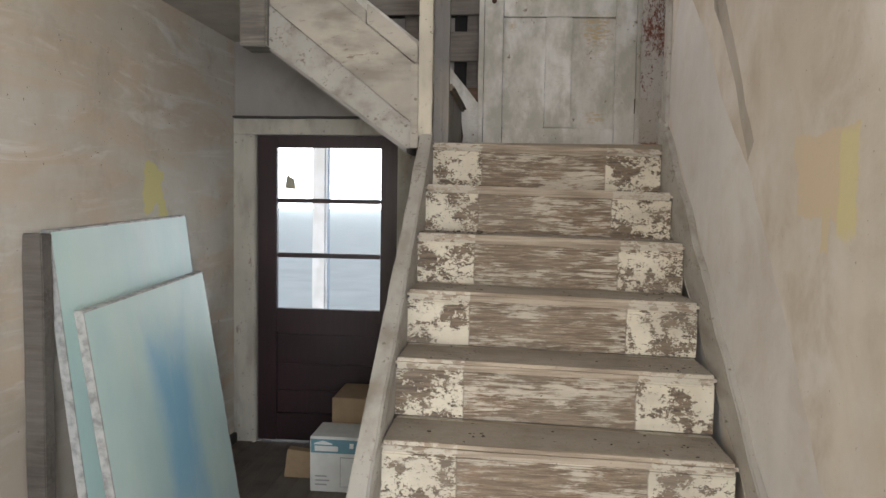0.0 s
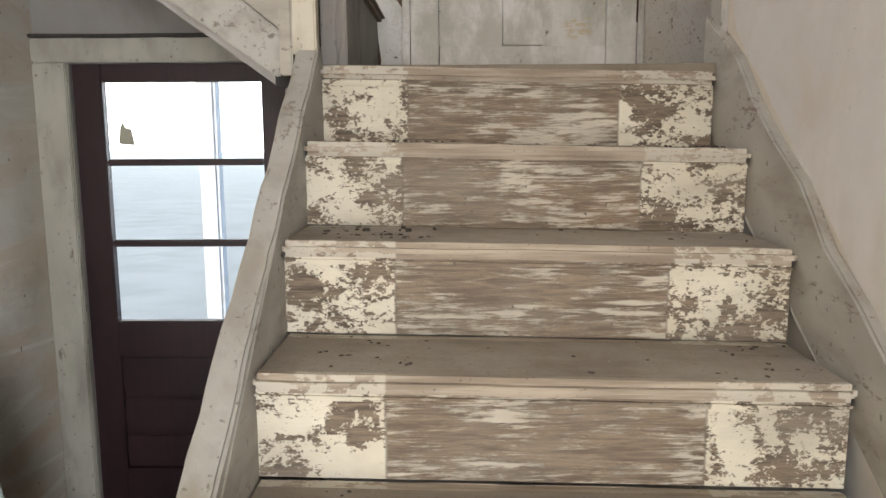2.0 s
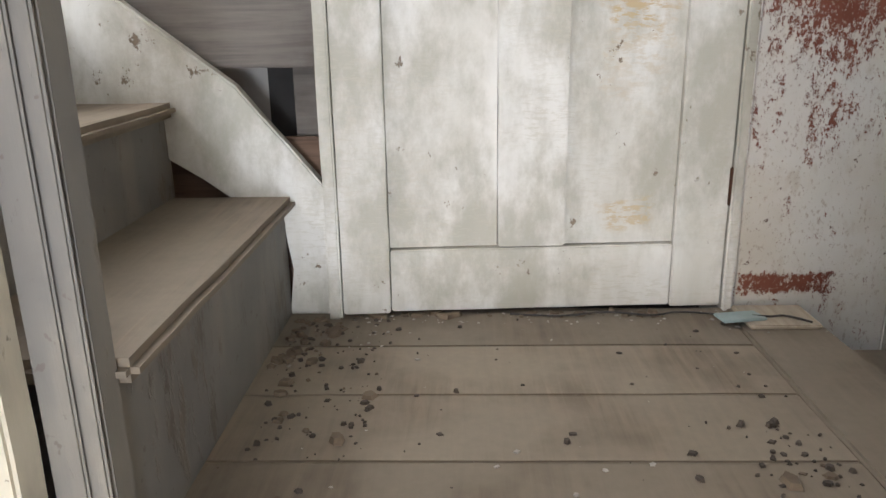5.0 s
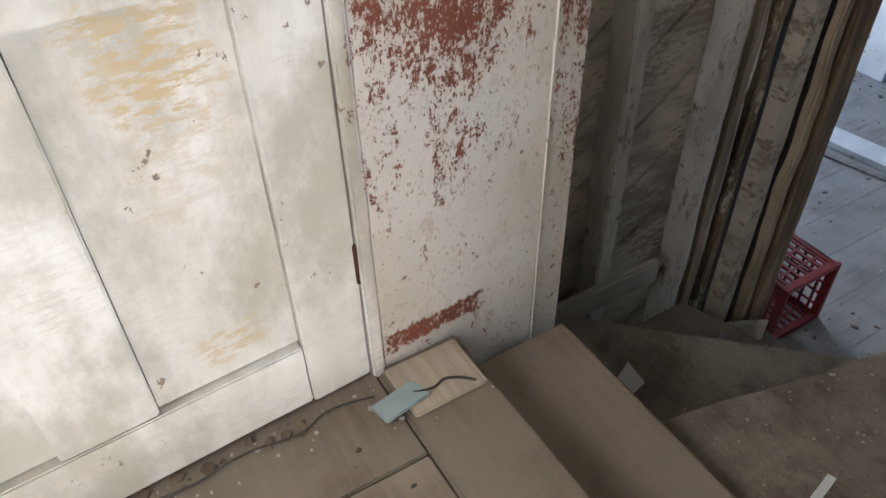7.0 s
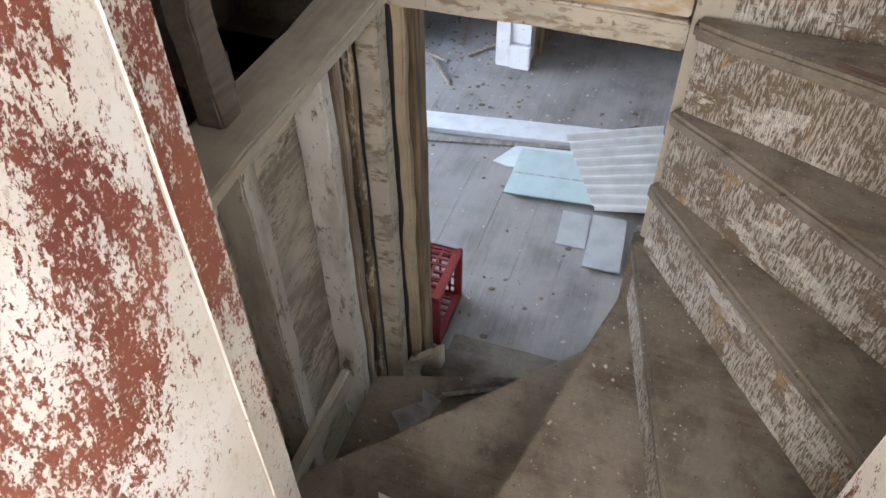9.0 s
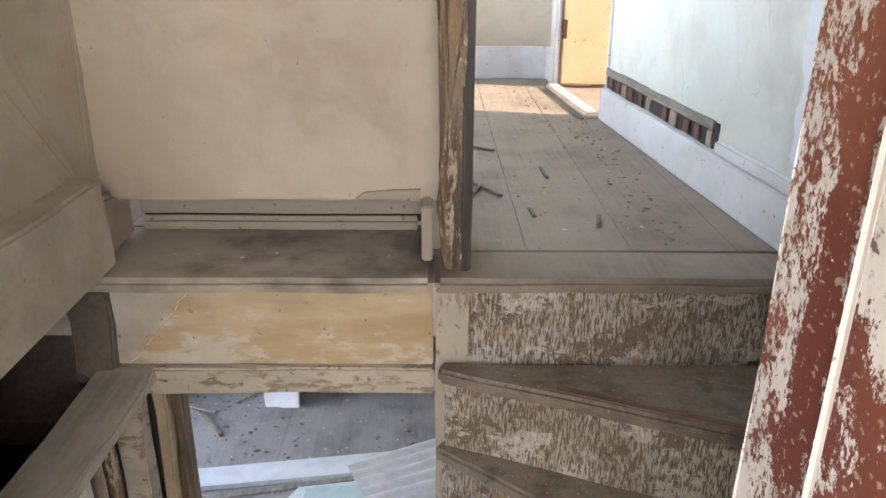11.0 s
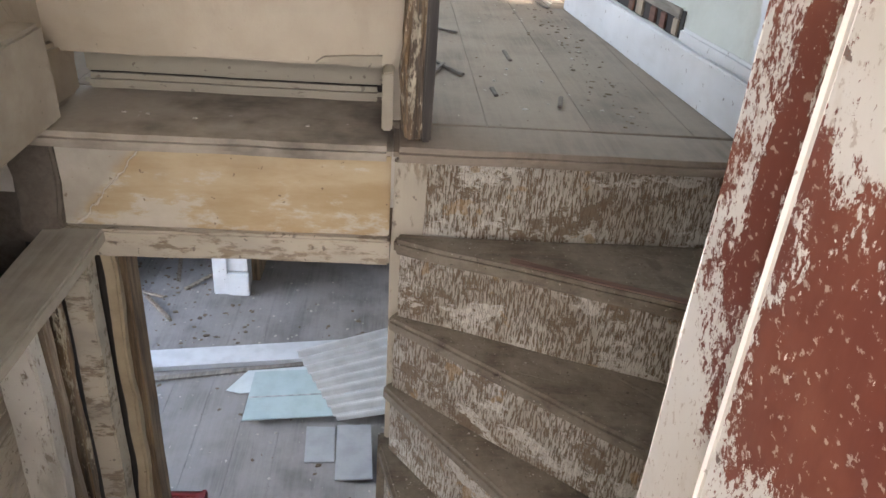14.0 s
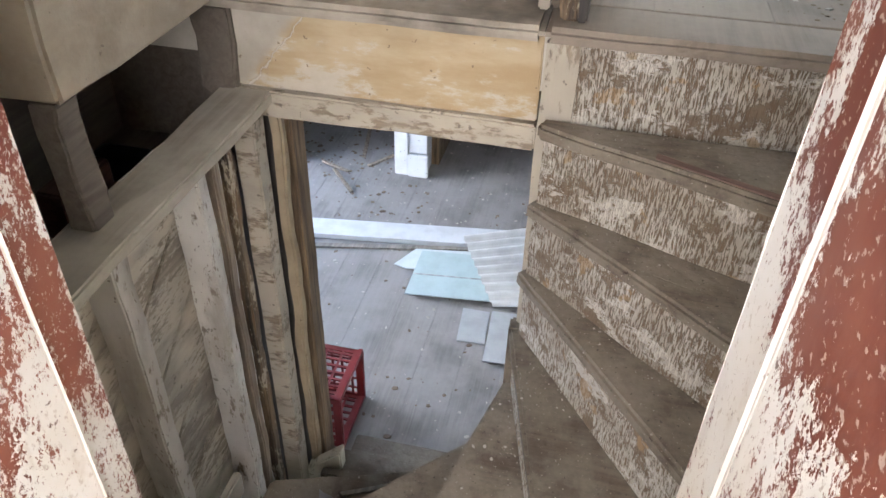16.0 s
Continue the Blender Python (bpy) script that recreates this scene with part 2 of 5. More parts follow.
def door_paint():
    """Off-white door paint, brushed upright, smudged grey-green, crazed across the grain and stained ochre in places."""
    s = Surface("flaking off-white door paint", 0.55)
    c = s.mix(s.step(s.noise(8, 6, (1, 1, 0.22), (2, 0, 0), 0.6), 0.33, 0.66), (0.53, 0.515, 0.46), (0.66, 0.65, 0.61))
    c = s.mix(s.math("MULTIPLY", s.step(s.noise(5.2, 8, (1, 1, 0.6), (7, 1, 2), 0.68), 0.40, 0.62), 0.8), c, (0.33, 0.315, 0.25))
    craze = s.noise(120, 5, (0.3, 1, 1.5), (1, 5, 0), 0.7, 0.4)
    area = s.step(s.noise(4.5, 5, off=(3, 3, 8)), 0.42, 0.62)
    c = s.mix(s.math("MULTIPLY", s.math("MULTIPLY", s.step(craze, 0.50, 0.60), area), 0.5), c, (0.46, 0.43, 0.35))
    speck = s.step(s.noise(80, 5, (0.35, 1, 1.2), (4, 4, 4), 0.7), 0.44, 0.56)
    for i, (cx, cz, hx, hz, k) in enumerate(((0.80, 2.33, 0.055, 0.075, 0.9), (0.80, 2.24, 0.05, 0.1, 0.35), (0.80, 1.86, 0.04, 0.03, 0.75), (0.335, 2.36, 0.018, 0.03, 0.75))):
        m = s.math("MULTIPLY", s.math("MULTIPLY", s.spot((cx, 4.1, cz), (hx, 0, hz), 1.6, 22, 0.5, 2.0 + i), speck), k)
        c = s.mix(m, c, (0.45, 0.345, 0.19))
    chip = s.math("ADD", s.math("MULTIPLY", s.noise(30, 6, (1, 1, 0.8), (2, 2, 0), 0.72), 0.6), s.math("MULTIPLY", s.noise(5, 4, off=(5, 9, 1)), 0.4))
    bare = s.step(chip, 0.615, 0.63)
    c = s.mix(bare, c, s.mix(s.noise(50, 4, (1, 1, 0.1)), (0.10, 0.075, 0.05), (0.27, 0.21, 0.15)))
    s.bump(bare, 0.5, -0.002)
    s.bump(craze, 0.35, 0.0018)
    s.bump(s.noise(45, 4, (1, 1, 0.15)), 0.2, 0.002)
    return s.done(c)


M_RISER = riser_paint()
M_TREAD = tread_wood()
M_DOORPAINT = door_paint()
M_STRING = peeled("grey white paint on stair string", (0.40, 0.385, 0.34), (0.13, 0.105, 0.08), (0.24, 0.20, 0.155), "y", 0.76, 13, 80, dirt=1.0)


def lining(name, places, seed, base):
    """White paint over an older brown-red coat, flaked and rubbed through; places: (x, z, half x, half z, how much more red)."""
    s = Surface(name, 0.45)
    k = s.math("ADD", s.math("ADD", s.math("MULTIPLY", s.noise(9, 5, (1, 1, 0.5), (seed, 0, 1), 0.6), 0.24), s.math("MULTIPLY", s.noise(44, 6, (1, 1, 0.5), (seed, 3, 0), 0.75), 0.38)),
               s.math("MULTIPLY", s.noise(190, 5, (1, 1, 0.6), (seed, 6, 2), 0.75), 0.38))
    k = s.math("ADD", k, base)
    for i, (x, z, hx, hz, gain) in enumerate(places):
        k = s.math("ADD", k, s.math("MULTIPLY", s.spot((x, 0, z), (hx, 0, hz), 0.55, 10, 0.55, seed + i), gain))
    red = s.step(k, 0.537, 0.547)
    white = s.mix(s.step(s.noise(3.5, 6, off=(1, seed, 0)), 0.35, 0.7), (0.72, 0.71, 0.68), (0.62, 0.585, 0.52))
    white = s.mix(s.math("MULTIPLY", s.step(s.noise(30, 5, (1, 1, 0.5), (seed, 2, 2)), 0.55, 0.75), 0.5), white, (0.50, 0.44, 0.36))
    white = s.mix(s.step(s.noise(34, 5, off=(seed, 8, 8), rough=0.65), 0.665, 0.685), white, (0.17, 0.12, 0.10))
    white = s.mix(s.math("MULTIPLY", s.step(s.noise(120, 4, (1, 1, 0.6), (seed, 5, 8), 0.7), 0.58, 0.64), 0.6), white, (0.40, 0.33, 0.27))
    brown = s.mix(s.step(s.noise(6, 5, (1, 1, 0.5), (seed, 1, 1)), 0.35, 0.65), (0.155, 0.042, 0.028), (0.245, 0.085, 0.052))
    brown = s.mix(s.math("MULTIPLY", s.step(s.noise(120, 4, off=(3, seed, 3)), 0.60, 0.66), 0.8), brown, (0.48, 0.40, 0.34))
    s.bump(red, 0.7, -0.0022)
    s.bump(s.noise(60, 4, (1, 1, 0.3)), 0.15, 0.002)
    s.put(s.b.inputs["Roughness"], s.math("ADD", 0.34, s.math("MULTIPLY", s.noise(12, 4), 0.35)))
    return s.done(s.mix(red, white, brown))


M_LINING_L = lining("white over brown-red paint, far lining", [
    (1.21, 2.75, 0.15, 0.55, 0.066), (1.21, 2.12, 0.06, 0.2, 0.05), (1.437, 2.50, 0.034, 0.48, 0.095), (1.36, 2.72, 0.04, 0.3, 0.02), (1.17, 1.70, 0.10, 0.022, 0.13), (1.32, 1.95, 0.1, 0.25, -0.03), (1.35, 2.38, 0.11, 0.16, 0.03)], 3.0, -0.03)
M_LINING_R = lining("white over brown-red paint, near lining", [
    (1.235, 2.76, 0.115, 0.115, 0.13), (1.385, 3.02, 0.017, 0.38, 0.062), (1.20, 3.2, 0.15, 0.25, -0.045), (1.12, 2.5, 0.12, 0.1, 0.04), (1.41, 2.55, 0.06, 0.18, -0.05), (1.28, 3.03, 0.02, 0.025, 0.09), (1.42, 2.95, 0.05, 0.32, 0.03), (1.27, 2.93, 0.05, 0.04, -0.06)], 6.0, 0.010)
M_WALL_R = plaster("bare beige and whitewashed plaster", (0.58, 0.52, 0.43), (0.64, 0.61, 0.56), (0.40, 0.32, 0.22), seed=1.0,
                   spots=[((1.03, 1.53, 1.455), (0, 0.155, 0.095), (0.60, 0.50, 0.36), 0.45, 9, 0.02), ((1.03, 1.41, 1.44), (0, 0.04, 0.10), (0.62, 0.56, 0.31), 0.6, 9, 0.15), ((1.03, 1.51, 1.34), (0, 0.02, 0.05), (0.60, 0.51, 0.34), 0.5, 12, 0.05),
                          ((1.03, 3.12, 1.78), (0, 0.035, 0.05), (0.45, 0.22, 0.13), 0.6, 16, 0.1)])


def smeared_plaster():
    """Grey-beige plaster wiped with a wide brush: pale arcs over tan, one torn yellow patch, browner near the floor."""
    s = Surface("smeared grey-beige plaster", 0.85)
    c = s.mix(s.step(s.noise(1.5, 7, off=(5, 5, 0), rough=0.62), 0.36, 0.62), (0.50, 0.445, 0.355), (0.58, 0.545, 0.47))
    c = s.mix(s.math("MULTIPLY", s.step(s.noise(2.4, 6, (1, 0.45, 1.7), (2, 3, 1), 0.6, 0.8), 0.44, 0.62), 0.65), c, (0.55, 0.43, 0.31))
    for sc, off, k in ((2.6, 1.0, 0.75), (5.0, 4.0, 0.3)):
        wipe = s.step(s.noise(sc, 6, (1, 0.28, 2.2), (off, off, 2), 0.62, 1.6), 0.54, 0.66)
        c = s.mix(s.math("MULTIPLY", wipe, k), c, (0.68, 0.655, 0.60))
    c = s.mix(s.math("MULTIPLY", s.step(s.noise(4.5, 7, off=(9, 5, 3), rough=0.65), 0.5, 0.72), 0.45), c, (0.36, 0.315, 0.245))
    c = s.mix(s.spot((-1.33, 3.27, 1.41), (0, 0.10, 0.10), 1.3, 6, 0.06, 5.0), c, (0.62, 0.56, 0.25))
    c = s.mix(s.math("MULTIPLY", s.spot((-1.33, 2.2, 0.3), (0, 1.6, 0.42), 0.5, 4, 0.3, 2.0), 0.6), c, (0.30, 0.25, 0.19))
    c = s.mix(s.math("MULTIPLY", s.step(s.noise(38, 3, off=(5, 5, 5)), 0.70, 0.73), 0.7), c, (0.14, 0.11, 0.08))
    s.bump(s.noise(9, 5, (1, 0.5, 1.5), (5, 2, 2)), 0.35, 0.012)
    s.bump(s.noise(110, 3), 0.2, 0.002)
    return s.done(c)


M_WALL_L = smeared_plaster()
M_SCAR = plaster("grey-brown plaster scar", (0.36, 0.32, 0.26), (0.42, 0.38, 0.32), (0.27, 0.23, 0.18), seed=31.0)
M_COATWHITE = plaster("cool whitewash", (0.60, 0.58, 0.55), (0.64, 0.62, 0.58), (0.50, 0.45, 0.38), seed=33.0)
M_GREYWALL = plaster("grey distempered plaster", (0.30, 0.28, 0.26), (0.35, 0.33, 0.3), (0.2, 0.18, 0.16), seed=8.0)
M_CEIL = plaster("dull white ceiling plaster", (0.46, 0.43, 0.37), (0.52, 0.49, 0.43), (0.33, 0.3, 0.24), seed=3.0, streak=False)
M_HALLPLASTER = plaster("tan stairwell plaster", (0.39, 0.335, 0.255), (0.45, 0.40, 0.32), (0.28, 0.23, 0.17), seed=11.0, scale=1.1)
M_HALLWALL = plaster("pale blue-grey hall plaster", (0.50, 0.54, 0.50), (0.56, 0.59, 0.56), (0.38, 0.39, 0.35), seed=14.0,
                     spots=[((2.2, 2.94, 3.4), (0.34, 0, 2.0), (0.60, 0.63, 0.68), 0.35, 5, 0.02)], cracks=0.25)
M_FARWALL = plaster("tan and grey far hall plaster", (0.46, 0.40, 0.31), (0.52, 0.49, 0.43), (0.36, 0.32, 0.27), seed=17.0)
M_TRIMBLUE = peeled("chalky white skirting paint", (0.62, 0.64, 0.66), (0.3, 0.28, 0.25), (0.4, 0.38, 0.34), "x", 0.9, 6, 26, dirt=0.2, seed=4.0)
M_CASING = peeled("grey-cream casing paint", (0.46, 0.44, 0.37), (0.16, 0.13, 0.1), (0.26, 0.22, 0.17), "z", 0.85, 8, 44, dirt=0.7, seed=7.0)
M_POSTPAINT = peeled("cream post paint", (0.60, 0.55, 0.43), (0.16, 0.13, 0.1), (0.28, 0.23, 0.17), "z", 0.76, 11, 55, dirt=0.65, seed=9.0)
# Grimy paint whose tone is lowered to hold the upper riser's shadow.
M_DARKPOST = peeled("grimy paint darkened for shade", (0.16, 0.15, 0.135), (0.08, 0.065, 0.05), (0.15, 0.12, 0.09), "z", 0.7, 8, 36, dirt=0.5, seed=12.0)
M_PANEL = peeled("tan painted panel", (0.46, 0.425, 0.35), (0.17, 0.14, 0.11), (0.28, 0.235, 0.18), "x", 0.78, 11, 70, dirt=1.0, seed=15.0)
M_GREYBOARD = wood("weathered grey board", (0.15, 0.135, 0.115), (0.30, 0.27, 0.23), "x", 0.85)
M_REDWORN = wood("worn reddish nosing", (0.13, 0.075, 0.055), (0.2, 0.12, 0.09), "y", 0.7, piece=0.1)
M_REDBOARD = wood("red-brown board", (0.07, 0.03, 0.02), (0.14, 0.065, 0.045), "x", 0.8)
M_MAROON = wood("dark maroon door paint", (0.022, 0.009, 0.010), (0.034, 0.013, 0.014), "z", 0.45, piece=0.1, relief=0.15)
M_LANDING = wood("dusty landing floorboard", (0.12, 0.092, 0.065), (0.21, 0.165, 0.115), "y", 0.8, dust=0.85, dust_col=(0.25, 0.21, 0.155))


def grimy_tread():
    """Winder tread: old brown wood under clotted grey-brown dust, with wet-looking stains and fine pale flakes."""
    s = Surface("grimy brown winder tread", 0.85)
    g = grain(s, "y")
    c = s.mix(s.step(g, 0.3, 0.7), (0.065, 0.05, 0.036), (0.135, 0.105, 0.075))
    c = s.mix(s.math("MULTIPLY", s.step(s.noise(6, 7, off=(2, 4, 1), rough=0.68), 0.3, 0.62), 0.85), c, s.mix(s.noise(70, 5), (0.16, 0.14, 0.108), (0.26, 0.228, 0.178)))
    c = s.mix(s.math("MULTIPLY", s.step(s.noise(9, 6, off=(7, 1, 5), rough=0.6), 0.58, 0.68), 0.5), c, (0.075, 0.055, 0.04))
    c = s.mix(s.math("MULTIPLY", s.step(s.noise(150, 3, off=(1, 9, 4)), 0.67, 0.70), 0.7), c, (0.42, 0.38, 0.31))
    c = s.mix(s.math("MULTIPLY", s.step(s.noise(90, 4, off=(4, 2, 4)), 0.65, 0.69), 0.7), c, (0.045, 0.035, 0.026))
    s.bump(s.noise(34, 6), 0.35, 0.006)
    s.bump(g, 0.25, 0.003)
    return s.done(s.vary(c, 0.25))


M_WTREAD = grimy_tread()
M_PALEBOARD = wood("pale trodden board", (0.30, 0.245, 0.175), (0.44, 0.375, 0.285), "y", 0.85, dust=0.5, dust_col=(0.42, 0.37, 0.29))
M_HALLFLOOR = wood("dusty hall floorboard", (0.14, 0.112, 0.085), (0.22, 0.18, 0.14), "x", 0.8, dust=0.8, dust_col=(0.28, 0.235, 0.185), piece=0.12)
M_ROOMFLOOR = wood("dusty grey room floorboard", (0.14, 0.13, 0.12), (0.23, 0.215, 0.2), "x", 0.75, dust=0.8, dust_col=(0.30, 0.285, 0.27), piece=0.1)
M_GROUNDFLOOR = wood("dark dirty floorboard", (0.06, 0.05, 0.04), (0.12, 0.1, 0.08), "y", 0.85, dust=0.6, dust_col=(0.2, 0.17, 0.14))
M_STUD = wood("grey rough-sawn stud", (0.16, 0.125, 0.09), (0.36, 0.30, 0.23), "z", 0.85, piece=0.5)
M_STUDWHITE = peeled("whitewashed stud", (0.60, 0.58, 0.53), (0.13, 0.1, 0.07), (0.24, 0.19, 0.14), "z", 0.70, 18, 80, dirt=0.8, seed=21.0)
M_SHEATH = peeled("stained grey-beige sheathing", (0.58, 0.53, 0.43), (0.19, 0.158, 0.12), (0.40, 0.35, 0.27), "x", 0.58, 15, 90, dirt=1.0, seed=37.0)
M_LEDGEBOARD = wood("dusty grey ledge board", (0.22, 0.20, 0.165), (0.36, 0.33, 0.275), "x", 0.9, dust=0.9, dust_col=(0.47, 0.44, 0.365))
M_DIMBOARD = wood("dim brown-grey board", (0.075, 0.062, 0.052), (0.15, 0.13, 0.11), "x", 0.85, dust=0.4, dust_col=(0.2, 0.18, 0.16))
M_BROWNBOARD = wood("dim warm brown board", (0.085, 0.05, 0.032), (0.17, 0.105, 0.068), "x", 0.85)
M_BEAD = peeled("chalky white bead paint", (0.64, 0.61, 0.56), (0.12, 0.05, 0.035), (0.2, 0.08, 0.055), "z", 0.82, 9, 40, dirt=0.4, seed=39.0)
M_OLDTIMBER = wood("gnawed old brown timber", (0.07, 0.045, 0.025), (0.25, 0.17, 0.095), "z", 0.8, piece=0.1, relief=0.8)
M_GNAWED = peeled("flaked cream paint on gnawed brown timber", (0.50, 0.44, 0.33), (0.03, 0.02, 0.013), (0.26, 0.175, 0.095), "z", 0.34, 26, 110, dirt=0.3, seed=35.0)
M_BLACKTIMBER = wood("near-black timber", (0.018, 0.015, 0.013), (0.05, 0.042, 0.036), "z", 0.6, piece=0.1)


def ochre_panel():
    """Ochre distemper rubbed to white, beside a grey patch of plaster that a slanting crack parts from it."""
    s = Surface("yellow ochre distemper", 0.9)
    brush = s.noise(16, 6, (1, 0.25, 1), (3, 1, 2), 0.65)
    c = s.mix(s.step(brush, 0.32, 0.68), (0.36, 0.265, 0.145), (0.45, 0.365, 0.235))
    rub = s.math("ADD", s.math("MULTIPLY", s.noise(10, 8, (1, 0.55, 1.3), (5, 2, 0), 0.75), 0.7), s.math("MULTIPLY", brush, 0.3))
    low = s.math("MULTIPLY", s.math("SUBTRACT", 2.40, s.axis("Z")), 0.75)
    c = s.mix(s.math("MULTIPLY", s.step(s.math("ADD", rub, low), 0.52, 0.60), 0.85), c, s.mix(s.noise(40, 4), (0.41, 0.375, 0.30), (0.54, 0.50, 0.42)))
    side = s.math("SUBTRACT", s.math("SUBTRACT", s.axis("Y"), 4.181), s.math("MULTIPLY", s.math("SUBTRACT", 2.422, s.axis("Z")), 0.85))
    side = s.math("ADD", side, s.math("MULTIPLY", s.math("SUBTRACT", s.noise(22, 5), 0.5), 0.05))
    c = s.mix(s.step(side, -0.004, 0.035), c, s.mix(s.step(s.noise(7, 6), 0.35, 0.65), (0.36, 0.325, 0.265), (0.48, 0.44, 0.37)))
    crack = s.math("SUBTRACT", 1.0, s.step(s.math("ABSOLUTE", side), 0.0015, 0.004))
    c = s.mix(s.math("MULTIPLY", crack, 0.6), c, (0.62, 0.58, 0.5))
    c = s.mix(s.math("MULTIPLY", s.step(s.noise(4, 7, off=(1, 8, 3)), 0.5, 0.7), 0.45), c, (0.30, 0.235, 0.15))
    c = s.mix(s.math("MULTIPLY", s.step(s.noise(48, 3, off=(6, 2, 1)), 0.685, 0.71), 0.8), c, (0.17, 0.12, 0.08))
    s.bump(crack, 0.8, -0.004)
    s.bump(rub, 0.3, 0.006)
    s.bump(s.noise(130, 3), 0.2, 0.002)
    return s.done(c)


M_YELLOW = ochre_panel()
M_OCHREPAINT = peeled("ochre paint flaking from trim", (0.46, 0.41, 0.32), (0.14, 0.11, 0.075), (0.28, 0.225, 0.15), "y", 0.6, 9, 45, dirt=0.6, seed=25.0)
# Dirty cream, darkened further to paint the overhang's shadow on the recess trim.
M_DIRTYSHADE = peeled("dirty cream skirting, darkened for shade", (0.30, 0.27, 0.21), (0.12, 0.095, 0.07), (0.2, 0.165, 0.12), "y", 0.85, 9, 50, dirt=0.7, seed=43.0)
M_LATH = plaster("broken ochre plaster edge", (0.34, 0.275, 0.18), (0.24, 0.19, 0.12), (0.11, 0.08, 0.05), seed=41.0, scale=9.0)
M_NEWEL = peeled("ochre paint flaking from newel", (0.46, 0.41, 0.32), (0.16, 0.125, 0.085), (0.3, 0.24, 0.16), "z", 0.68, 8, 40, dirt=0.6, seed=27.0)
M_ORANGE = peeled("orange-brown varnished door", (0.46, 0.325, 0.20), (0.5, 0.38, 0.2), (0.62, 0.5, 0.3), "z", 0.9, 6, 40, dirt=0.1, seed=29.0)
M_PEACH = plain("pale sunlit door jamb paint", (0.62, 0.52, 0.42), 0.6)
M_LEDGE = wood("dark dusty ledge", (0.09, 0.075, 0.06), (0.15, 0.125, 0.10), "y", 0.9, dust=0.95, dust_col=(0.42, 0.375, 0.305))
M_GAPPLASTER = plaster("smoky grey plaster", (0.33, 0.29, 0.23), (0.41, 0.37, 0.30), (0.18, 0.15, 0.115), seed=51.0, scale=4.0)
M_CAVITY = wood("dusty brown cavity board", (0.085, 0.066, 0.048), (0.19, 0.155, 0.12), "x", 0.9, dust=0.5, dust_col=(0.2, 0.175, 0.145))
# Near-black that paints shade into closet, recess, plaster hole and stair backing.
M_DARK = plain("near-black shade colour", (0.03, 0.027, 0.025), 0.95)
M_RUST = plain("rusty iron", (0.09, 0.04, 0.022), 0.7, 0.6, 0.5)
M_CARD = plain("brown cardboard", (0.30, 0.21, 0.125), 0.9, 0, 0.15)
M_WHITECARD = plain("white printed carton", (0.66, 0.66, 0.63), 0.7, 0, 0.1)
M_BLUEPRINT = plain("blue-grey print", (0.13, 0.27, 0.33), 0.7, 0, 0.1)
M_PRINTWHITE = plain("white print", (0.75, 0.75, 0.73), 0.7, 0, 0.05)
M_PRINTGREY = plain("grey print", (0.35, 0.35, 0.34), 0.7, 0, 0.05)
M_CRATE = plain("red crate plastic", (0.17, 0.013, 0.013), 0.45, 0, 0.2)
M_TEAL = plain("pale aqua sheet", (0.40, 0.50, 0.50), 0.45, 0, 0.12)
M_SHARD = plain("dull aqua glass shard", (0.30, 0.38, 0.37), 0.5)
M_AQUAWHITE = plain("pale white-aqua sheet", (0.55, 0.61, 0.61), 0.5, 0, 0.12)
M_CORR = plain("dusty white corrugated plastic", (0.62, 0.62, 0.60), 0.5, 0, 0.15)
M_GREYSHEET = plain("grey fibre sheet", (0.34, 0.35, 0.35), 0.8, 0, 0.15)
M_WHITEBOARD = plain("dusty white board", (0.52, 0.54, 0.55), 0.7, 0, 0.15)
M_CHIP = plain("fallen plaster chips", (0.42, 0.39, 0.34), 0.9, 0, 0.4)
M_DEBRIS = plain("dark crumbs and droppings", (0.07, 0.055, 0.042), 0.9, 0, 0.4)
M_LEAF = plain("dry litter", (0.16, 0.12, 0.08), 0.9, 0, 0.4)
# Grass colour is paled to put the overexposure into it.
M_GRASS = plain("lawn paled for overexposure", (0.56, 0.66, 0.69), 0.95, 0, 0.16, 1.5)
# The blue tint puts the haze over the porch into its colour.
M_PORCH = plain("porch paint tinted blue for haze", (0.58, 0.68, 0.80), 0.6)
M_FILM = plain("milky crumpled plastic", (0.27, 0.27, 0.27), 0.25, 0, 0.3, 30)
M_SCRAP = plain("yellowed paper scrap", (0.42, 0.40, 0.30), 0.8)
M_EDGE = plain("tarnished pale sheet edge", (0.50, 0.51, 0.49), 0.5, 0, 0.5, 30)


